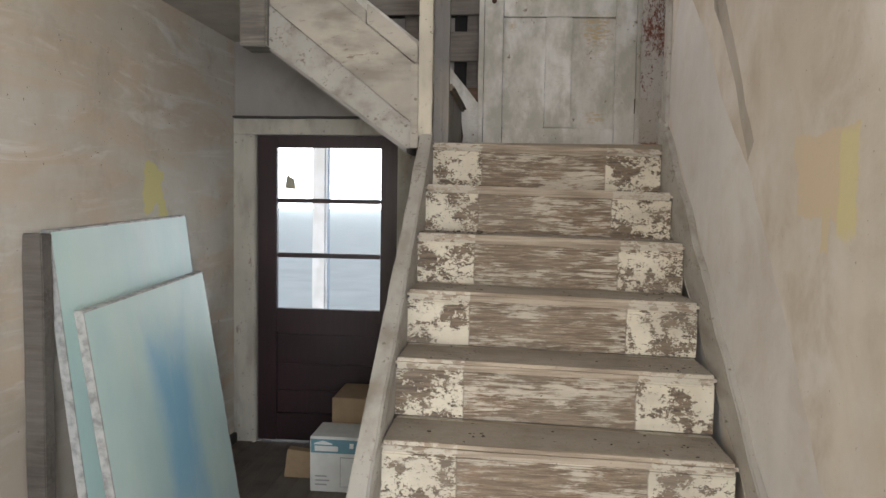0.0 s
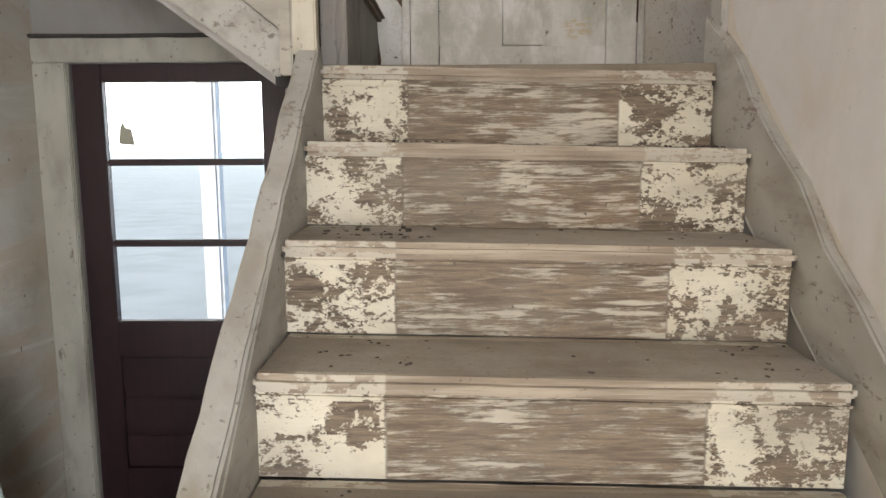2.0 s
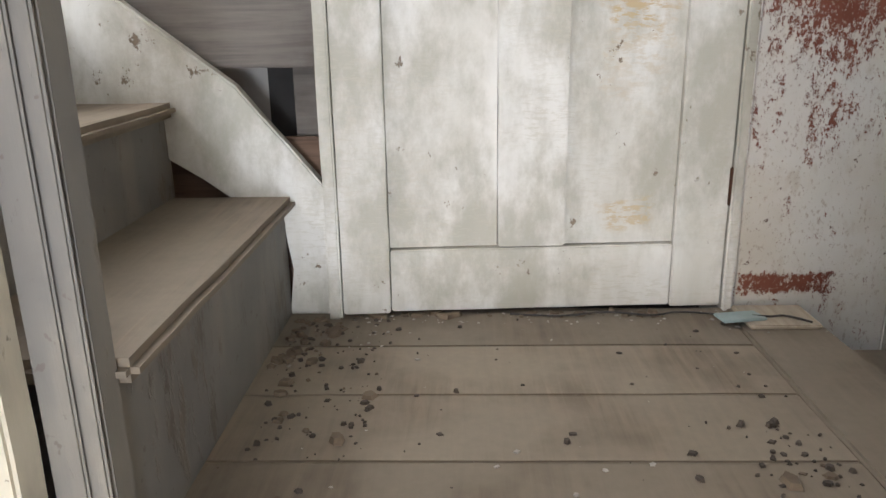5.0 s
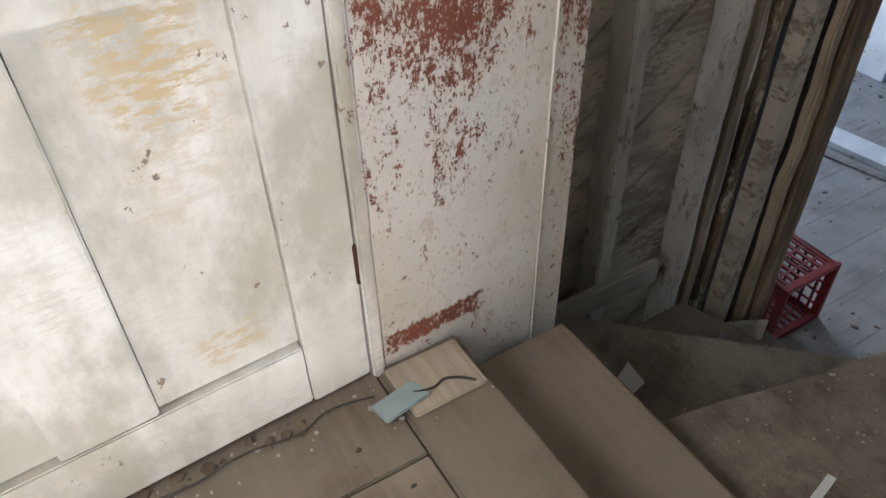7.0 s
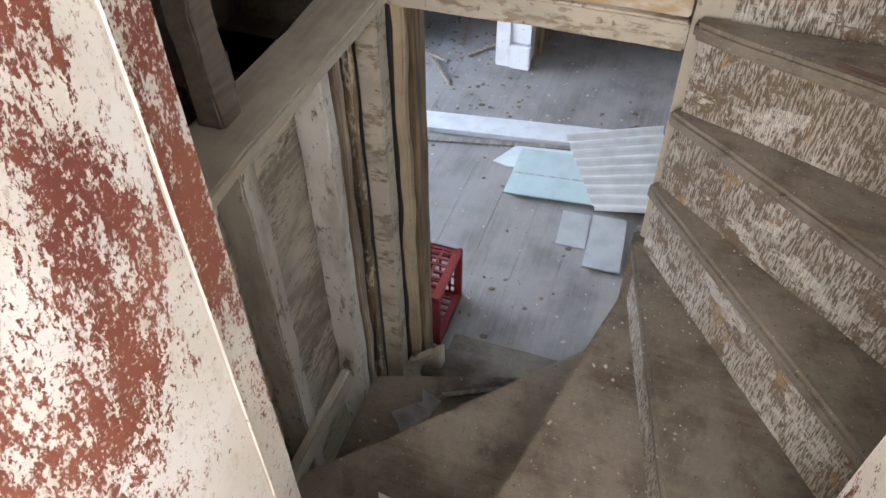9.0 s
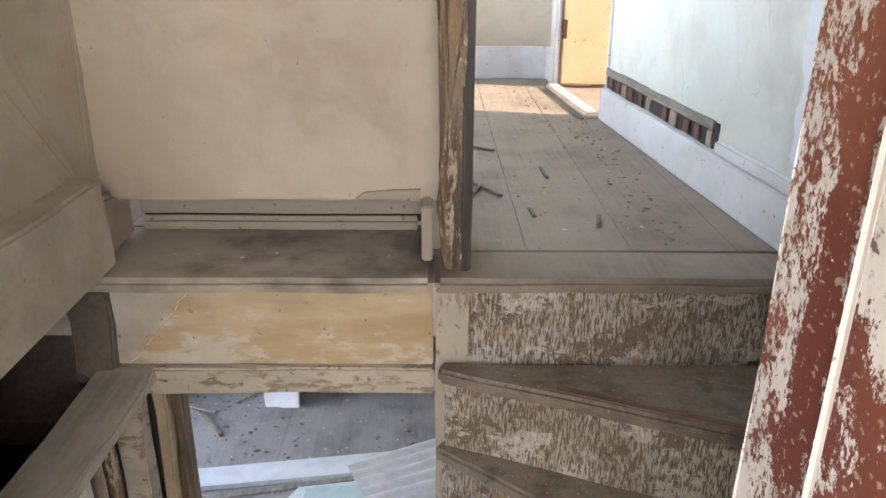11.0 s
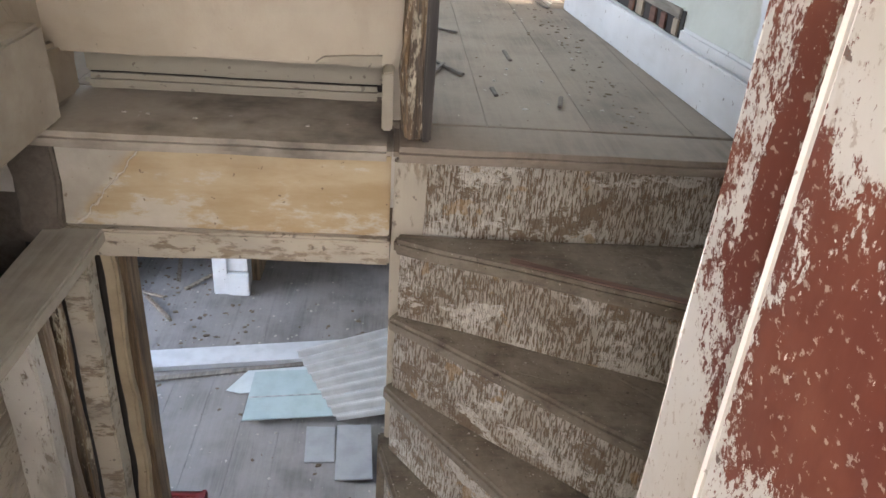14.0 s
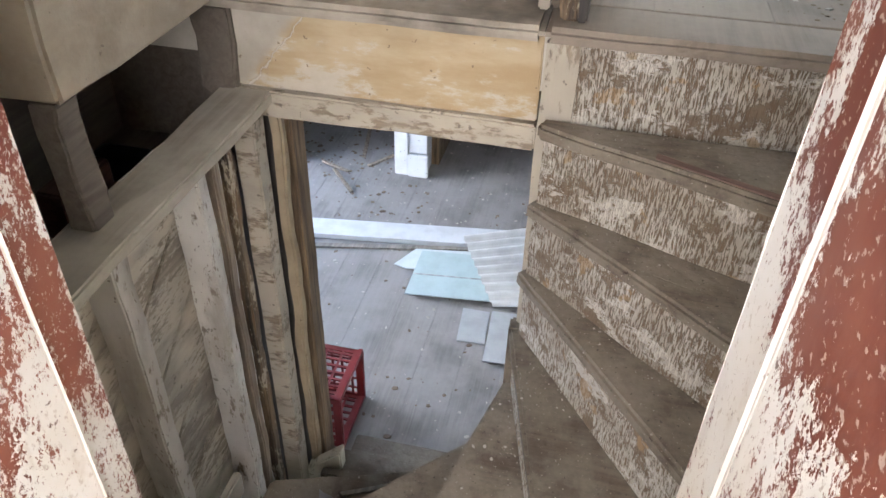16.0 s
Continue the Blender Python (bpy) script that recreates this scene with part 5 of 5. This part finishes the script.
lying("white_sheet", [(4.02, 4.33), (3.86, 4.41), (3.84, 4.34), (3.9, 3.8), (4.1, 3.85)], ROOM + 0.013, 0.006, M_AQUAWHITE, "pale white sheet under the aqua one", "sheet")
lying("aqua_sheet", [(4.0, 4.29), (3.63, 4.29), (3.69, 3.75), (4.06, 3.75)], ROOM + 0.022, 0.006, M_TEAL, "pale aqua sheet with a light scored line", "sheet")
lying("aqua_sheet_line", [(3.80, 4.285), (3.79, 4.285), (3.85, 3.76), (3.86, 3.76)], ROOM + 0.0285, 0.002, M_EDGE, "white scored strip across the aqua sheet", "strip")
bm = bmesh.new()
n = 60
rows = []
for i in range(n + 1):
    u = i / n
    zz = ROOM + 0.045 + 0.012 * math.sin(u * 2 * math.pi * 8.5)
    a = Vector((4.16, 4.10)).lerp(Vector((3.62, 3.84)), u)
    b = Vector((4.40, 3.62)).lerp(Vector((3.70, 3.52)), u)
    rows.append([bm.verts.new((p.x, p.y, zz + d)) for p in (a, b) for d in (0, 0.003)])
for r, q in zip(rows, rows[1:]):
    for i, j in ((0, 2), (1, 3), (0, 1), (2, 3)):
        bm.faces.new((r[i], r[j], q[j], q[i]))
for r in (rows[0], rows[-1]):
    bm.faces.new((r[0], r[1], r[3], r[2]))
thing("corrugated_sheet", bm, M_CORR, "dusty white corrugated plastic sheet on the pile", "sheet")
lying("grey_sheet", [(3.62, 3.84), (3.27, 3.825), (3.28, 3.66), (3.63, 3.68)], ROOM + 0.012, 0.008, M_GREYSHEET, "grey fibre sheet on the floor", "sheet")
lying("grey_sheet", [(3.62, 3.985), (3.385, 3.97), (3.39, 3.835), (3.62, 3.85)], ROOM + 0.001, 0.008, M_GREYSHEET, "small grey fibre sheet on the floor", "sheet")

crate = rootat("milk_crate", (2.81, 4.45, ROOM), "red plastic crate lying on its side", "crate")
CX0, CX1, CY0, CY1, CZ0, CZ1 = 2.67, 2.95, 4.29, 4.62, ROOM, ROOM + 0.28


def crate_wall(name, fixed, at, u0, u1, v0, v1, nb):
    """One lattice side of the crate, bar by bar."""
    t = 0.008

    def bar(a0, a1, b0, b1, lift=0.0):
        q0, q1 = at + lift, at + t - lift
        span = {"x": (q0, q1, a0, a1, b0, b1), "y": (a0, a1, q0, q1, b0, b1), "z": (a0, a1, b0, b1, q0, q1)}[fixed]
        child(name, one(*span), M_CRATE, crate)
    bar(u0, u1, v0, v0 + 0.022), bar(u0, u1, v1 - 0.022, v1)
    bar(u0, u0 + 0.022, v0 + 0.022, v1 - 0.022), bar(u1 - 0.022, u1, v0 + 0.022, v1 - 0.022)
    for i in range(1, nb):
        u = u0 + (u1 - u0) * i / nb
        bar(u - 0.005, u + 0.005, v0 + 0.02, v1 - 0.02, 0.0005)
    for i in range(1, 5):
        v = v0 + (v1 - v0) * i / 5
        bar(u0 + 0.02, u1 - 0.02, v - 0.005, v + 0.005, 0.0012)


crate_wall("bottom_bar", "y", CY1 - 0.008, CX0, CX1, CZ0, CZ1, 7)
crate_wall("side_bar", "x", CX0, CY0, CY1, CZ0, CZ1, 8)
crate_wall("side_bar", "x", CX1 - 0.008, CY0, CY1, CZ0, CZ1, 8)
crate_wall("side_bar", "z", CZ1 - 0.008, CX0, CX1, CY0, CY1, 8)
crate_wall("side_bar", "z", CZ0, CX0, CX1, CY0, CY1, 8)
bm = bmesh.new()
for a in ((CX0 - 0.006, CX1 + 0.006, CZ0, CZ0 + 0.02), (CX0 - 0.006, CX1 + 0.006, CZ1 - 0.014, CZ1 + 0.006)):
    box(bm, a[0], a[1], CY0 - 0.012, CY0 + 0.006, a[2], a[3])
for a in ((CX0 - 0.006, CX0 + 0.014), (CX1 - 0.014, CX1 + 0.006)):
    box(bm, a[0], a[1], CY0 - 0.012, CY0 + 0.006, CZ0, CZ1)
child("rim", soften(bm, 0.003), M_CRATE, crate, "thick red rim")
column = rootat("door_casing_foot", (4.77, 4.56, ROOM), "white painted casing with a plinth block", "door casing")
child("casing", one(4.772, 4.80, 4.58, 4.665, ROOM, 2.3, w=0.004), M_TRIMBLUE, column)
child("casing", one(4.785, 4.80, 4.46, 4.58, ROOM + 0.16, 2.3, w=0.004), M_TRIMBLUE, column)
child("plinth_block", one(4.76, 4.80, 4.452, 4.578, ROOM, ROOM + 0.155, w=0.006), M_TRIMBLUE, column)
struct("trim_partition_left", one(4.77, 4.80, 5.3, 5.62, ROOM, 2.3, w=0.004), M_TRIMBLUE)

# ---------------------------------------------------------------- entry things
lean = rootat("enamel_sheet", (-1.15, 2.9, FLOOR), "tall pale aqua enamel sheet leaning on the wall", "sheet", "leaning sheets")


def leaning(root, y0, y1, foot, headx, top0, top1, label):
    """A sheet whose foot stands out from the wall; its top edge runs from top0 to top1."""
    bm = bmesh.new()
    t = 0.03
    def xx(z):
        return foot + (headx - foot) * (z - FLOOR) / (1.3 - FLOOR)
    outlinepts = [(y0, FLOOR), (y1, FLOOR), (y1, top1), (y0, top0)]
    fr = [bm.verts.new((xx(z), y, z)) for y, z in outlinepts]
    bk = [bm.verts.new((xx(z) - t, y, z)) for y, z in outlinepts]
    bm.faces.new(fr), bm.faces.new(bk)
    for i in range(4):
        bm.faces.new((fr[i], fr[(i + 1) % 4], bk[(i + 1) % 4], bk[i]))
    child("sheet", soften(bm, 0.003), M_ENAMEL, root, label)
    for a, b in ((0, 3), (3, 2), (2, 1)):
        bm = bmesh.new()
        (ya, za), (yb, zb) = outlinepts[a], outlinepts[b]
        pa, pb = Vector((xx(za) + 0.001, ya, za)), Vector((xx(zb) + 0.001, yb, zb))
        d = (pb - pa).normalized()
        side = Vector((0, d.z, -d.y)) * 0.0035
        f = [bm.verts.new(p + s + o) for o in (Vector((0, 0, 0)), Vector((-t - 0.004, 0, 0))) for p, s in ((pa, side), (pb, side), (pb, -side), (pa, -side))]
        bm.faces.new(f[:4]), bm.faces.new(f[4:])
        for i in range(4):
            bm.faces.new((f[i], f[(i + 1) % 4], f[4 + (i + 1) % 4], f[4 + i]))
        child("edge_strip", bm, M_EDGE, root, "thin white metal edge")


leaning(lean, 2.38, 3.50, -1.10, -1.285, 1.255, 1.29, "hazy aqua enamel")
lean2 = rootat("enamel_sheet", (-1.02, 2.9, FLOOR), "pale aqua enamel sheet with a bluer patch, leaning", "sheet", "leaning sheets")
leaning(lean2, 2.36, 3.40, -0.965, -1.20, 0.97, 1.018, "hazy aqua enamel with blue patch")
thing("leaning_batten", outline([(2.29, FLOOR), (2.35, FLOOR), (2.35, 1.25), (2.29, 1.25)], "x", -1.325, -1.25, 0.004, 0.1, 0.004), M_DIMBOARD, "rough grey batten behind the leaning sheets", "batten")

carton = rootat("carton", (-0.5, 3.62, FLOOR), "white printed carton with a blue band, closed", "box")
child("body", one(-0.648, -0.36, 3.55, 3.80, FLOOR, 0.168, w=0.004), M_WHITECARD, carton)
child("blue_band", one(-0.642, -0.366, 3.545, 3.549, 0.085, 0.155), M_BLUEPRINT, carton)
child("print_mark", outline([(-0.625, 0.135), (-0.58, 0.150), (-0.53, 0.135), (-0.53, 0.13), (-0.625, 0.13)], "y", 3.541, 3.5448), M_PRINTWHITE, carton)
child("print_bar", one(-0.622, -0.50, 3.541, 3.5448, 0.096, 0.122), M_PRINTWHITE, carton)
child("print_bar", one(-0.44, -0.42, 3.541, 3.5448, 0.115, 0.14), M_PRINTWHITE, carton)
child("print_frame", one(-0.49, -0.38, 3.546, 3.549, -0.09, 0.065), M_PRINTGREY, carton)
child("print_frame", one(-0.486, -0.384, 3.543, 3.5458, -0.086, 0.061), M_WHITECARD, carton)
for i in range(3):
    child("print_bar", one(-0.62, -0.56 + 0.015 * (i % 2), 3.546, 3.549, -0.085 + 0.022 * i, -0.078 + 0.022 * i), M_PRINTGREY, carton)
brown = rootat("cardboard_box", (-0.4, 4.0, FLOOR), "brown cardboard box standing behind the white carton", "box")
child("body", one(-0.60, -0.2, 3.82, 4.15, FLOOR, 0.30, w=0.004), M_CARD, brown)
thing("cardboard_flap", outline([(-0.84, FLOOR), (-0.66, FLOOR), (-0.66, 0.02), (-0.82, 0.035)], "y", 3.72, 3.78, 0.003), M_CARD, "loose brown cardboard piece on the floor", "cardboard")
ENTRY_SK = struct("baseboard_entry", one(-1.33, -1.30, 3.6, 4.25, FLOOR, FLOOR + 0.06, w=0.004, cut=0.1, amp=0.004), M_BLACKTIMBER, "dark dirty skirting remains")

# ---------------------------------------------------------------- chips, litter and dust clumps
rng = random.Random(7)


def scatter(name, spots, mm, label, big=0.012, flat=0.35):
    """Loose crumbs lying on level places: (x0, x1, y0, y1, z, how many)."""
    verts, faces = [], []
    for x0, x1, y0, y1, z, n in spots:
        for _ in range(n):
            c = Vector((rng.uniform(x0, x1), rng.uniform(y0, y1), z + 0.0005))
            r = big * rng.uniform(0.25, 1.0) ** 1.6
            a = rng.uniform(0, 6.28)
            k = len(verts)
            m = rng.choice((4, 5, 6))
            hgt = r * flat * rng.uniform(0.4, 1.3)
            long = rng.uniform(0.5, 1.6)
            for lay, sc in ((0, 1.0), (1, 0.75)):
                for i in range(m):
                    t = a + 6.283 * i / m
                    q = Vector((math.cos(t) * r * long * sc, math.sin(t) * r * sc * rng.uniform(0.7, 1.2), lay * hgt))
                    q = Matrix.Rotation(a * 1.7, 3, "Z") @ q
                    verts.append((c + q)[:])
            faces.append(tuple(k + m + i for i in range(m)))
            faces += [(k + i, k + (i + 1) % m, k + m + (i + 1) % m, k + m + i) for i in range(m)]
    me = bpy.data.meshes.new(name)
    me.from_pydata(verts, [], faces)
    me.materials.append(mm)
    return tagged(new(name, me), label, "debris", "", "stuff")


def s_top(k, x=0.5):
    return LANDING - RISE * k - 0.022 * x


steps = []
for k in range(1, 7):
    y = NOSE - GOING * k
    steps += [(0.03, 0.3, y + 0.03, y + 0.25, s_top(k, 0.15), 34), (0.7, 0.98, y + 0.03, y + 0.25, s_top(k, 0.85), 34), (0.3, 0.7, y + 0.04, y + 0.25, s_top(k), 16)]
scatter("stair_crumbs", steps, M_DEBRIS, "dark crumbs and droppings on the treads", 0.006)
scatter("stair_clumps", [(0.05, 0.35, NOSE - GOING + 0.02, NOSE - 0.02, s_top(1, 0.2), 24), (0.85, 0.98, NOSE - GOING + 0.02, NOSE - 0.05, s_top(1, 0.9), 20), (0.05, 0.3, NOSE - 2 * GOING + 0.04, NOSE - GOING - 0.02, s_top(2, 0.2), 26)], M_DEBRIS, "dark litter clumps on the upper treads", 0.0075, 0.9)
scatter("stair_chips", [(0.05, 0.98, NOSE - GOING * k + 0.03, NOSE - GOING * (k - 1), s_top(k), 5) for k in range(1, 6)], M_CHIP, "pale paint chips on the treads", 0.006)
scatter("landing_litter", [(0.09, 0.3, 3.5, 4.05, LANDING, 130), (0.86, 1.0, 3.3, 3.6, LANDING, 60), (0.2, 1.0, 3.25, 4.05, LANDING, 70)], M_DEBRIS, "dark litter on the landing", 0.0075, 0.8)
scatter("landing_clods", [(0.08, 0.2, 3.8, 4.08, LANDING, 60), (0.08, 0.3, 3.4, 3.8, LANDING, 14), (0.9, 1.02, 3.3, 3.5, LANDING, 14), (0.17, 0.9, 4.06, 4.09, LANDING, 50)], M_LEAF, "brown clods swept into the landing corner", 0.016, 0.6)
scatter("landing_chips", [(0.2, 1.0, 4.02, 4.09, LANDING, 60), (0.1, 1.15, 3.3, 4.08, LANDING, 40), (1.0, 1.2, 3.95, 4.09, LANDING + 0.003, 25), (0.12, 0.3, 3.9, 4.08, LANDING, 25)], M_CHIP, "pale chips along the foot of the door", 0.005)
thing("aqua_shard", outline([(0.98, 4.035), (1.07, 4.05), (1.085, 4.005), (0.99, 3.99)], "z", LANDING + 0.0125, LANDING + 0.019, 0.002), M_SHARD, "small pale aqua shard on the landing", "shard")


def wire(name, pts, r, mm, label):
    """A thin bent wire through a few places, as a tube with six sides."""
    cu = bpy.data.curves.new(name, "CURVE")
    cu.dimensions, cu.bevel_depth, cu.bevel_resolution = "3D", r, 1
    sp = cu.splines.new("NURBS")
    sp.points.add(len(pts) - 1)
    for q, w in zip(sp.points, pts):
        q.co = (*w, 1)
    sp.use_endpoint_u, sp.order_u = True, 3
    cu.materials.append(mm)
    return tagged(new(name, cu), label, "wire")


wire("wire_stub", [(1.05, 4.03, LANDING + 0.016), (1.09, 4.005, LANDING + 0.02), (1.13, 4.03, LANDING + 0.017), (1.17, 3.99, LANDING + 0.015)], 0.0025, M_BLACKTIMBER, "short dark wire on the landing")
wire("cable", [(0.55, 4.075, LANDING + 0.003), (0.66, 4.05, LANDING + 0.004), (0.76, 4.07, LANDING + 0.012), (0.86, 4.05, LANDING + 0.005), (0.92, 4.085, LANDING + 0.006), (1.0, 4.06, LANDING + 0.005)], 0.0022, M_BLACKTIMBER, "thin dark cable lying along the door's foot")
thing("plastic_film", outline([(1.93, 4.13), (2.0, 4.19), (2.06, 4.12), (2.10, 4.14), (2.08, 4.07), (1.99, 4.09)], "z", 1.103, 1.107, 0, 0.015, 0.012), M_FILM, "crumpled clear plastic film on the winder", "plastic film")
thing("wood_sliver", outline([(2.10, 4.06), (2.11, 4.075), (2.22, 3.85), (2.205, 3.845)], "z", 1.102, 1.108, 0.001, 0.04, 0.003), M_GREYBOARD, "thin grey wood sliver on the winder", "sliver")
scatter("winder_chips", [(1.85, 2.2, 3.56, 3.66, 1.7, 30), (1.5, 2.1, 3.6, 3.75, 1.5, 25), (1.6, 2.2, 3.85, 4.25, 1.1, 40), (1.5, 1.9, 3.9, 4.25, 1.3, 25)], M_CHIP, "pale chips on the winder treads", 0.005)
scatter("winder_flakes", [(2.0, 2.27, 3.3, 3.5, 2.10, 25), (1.85, 2.2, 3.3, 3.5, 1.90, 70), (1.6, 2.2, 3.45, 3.6, 1.70, 150), (2.0, 2.3, 3.1, 3.5, 2.30, 20)], M_CHIP, "fine paint flakes on the winder treads", 0.003)
scatter("room_flakes", [(2.5, 4.7, 3.4, 5.2, ROOM, 420), (4.7, 5.5, 3.3, 5.3, ROOM, 150)], M_CHIP, "pale flakes on the grey floor", 0.009)
scatter("room_litter", [(2.5, 4.7, 3.4, 5.2, ROOM, 160), (4.6, 5.4, 4.7, 5.5, ROOM, 160), (4.2, 4.6, 4.4, 4.9, ROOM, 30)], M_LEAF, "dark litter on the grey floor", 0.016)
scatter("hall_litter", [(2.5, 3.9, 3.0, 3.12, HALL, 120), (2.45, 4.9, 3.0, 3.6, HALL, 90), (3.9, 4.9, 3.0, 3.5, HALL, 80)], M_LEAF, "dark litter on the hall floor", 0.007)
scatter("hall_chips", [(2.5, 4.9, 3.0, 3.55, HALL, 80), (4.6, 4.95, 3.0, 3.2, HALL, 50), (2.36, 2.46, 3.68, 4.3, HALL, 12)], M_CHIP, "pale plaster chips on the hall floor", 0.008)
for x, y, a, l in ((2.95, 3.5, 0.5, 0.22), (2.72, 3.38, 0.1, 0.07), (2.66, 3.22, -0.2, 0.09), (3.4, 3.47, 0.9, 0.1), (3.1, 3.3, 0.05, 0.12), (2.9, 3.52, -0.3, 0.16), (3.95, 3.05, 0.2, 0.12)):
    thing("bark_splinter", one(-l / 2, l / 2, -0.006, 0.006, 0.0, 0.007, w=0.002, cut=0.03, amp=0.004), M_DIMBOARD, "dark splinter of wood on the hall floor", "splinter").matrix_world = pose(x, y, HALL + 0.003, 0, 0, math.degrees(a))
for x, y, a, l in ((4.6, 4.95, 0.7, 0.3), (4.95, 4.75, -0.6, 0.35), (5.1, 4.95, 0.2, 0.4), (4.75, 5.05, 1.2, 0.22), (5.3, 4.8, 1.0, 0.5)):
    thing("broken_lath", one(-l / 2, l / 2, -0.012, 0.012, 0.0, 0.012, w=0.002), M_STUD, "broken lath on the lower floor", "lath").matrix_world = pose(x, y, ROOM + 0.002, 0, 0, math.degrees(a))

# ---------------------------------------------------------------- floorboards, one by one
FLOOR_HALL = struct("floor_hall", one(2.64, 5.0, 2.95, 4.6, HALL - 0.028, HALL - 0.02), M_HALLFLOOR, "dusty boarded hall floor")
for i in range(-1, 7):
    y0 = 2.94 + i * 0.24
    part("floorboard", one(2.472 if y0 < 3.5 else 2.632, 5.0 if i >= 0 else 3.9, y0 + 0.0005, y0 + 0.2395, HALL - 0.03, HALL - 0.0005, w=0.001), M_HALLFLOOR, FLOOR_HALL)
for i in range(18):
    y0 = 2.4 + i * 0.19
    part("floorboard", one(2.37, 6.6, y0 + 0.0004, y0 + 0.1896, ROOM - 0.022, ROOM, w=0.0008), M_ROOMFLOOR, FLOOR_ROOM)
for i in range(20):
    x0 = -1.33 + i * 0.115
    part("floorboard", one(x0 + 0.001, x0 + 0.114, -3.2, 4.29 if x0 < -0.1 else 1.2, FLOOR - 0.022, FLOOR, w=0.002), M_GROUNDFLOOR, FLOOR_ENTRY)
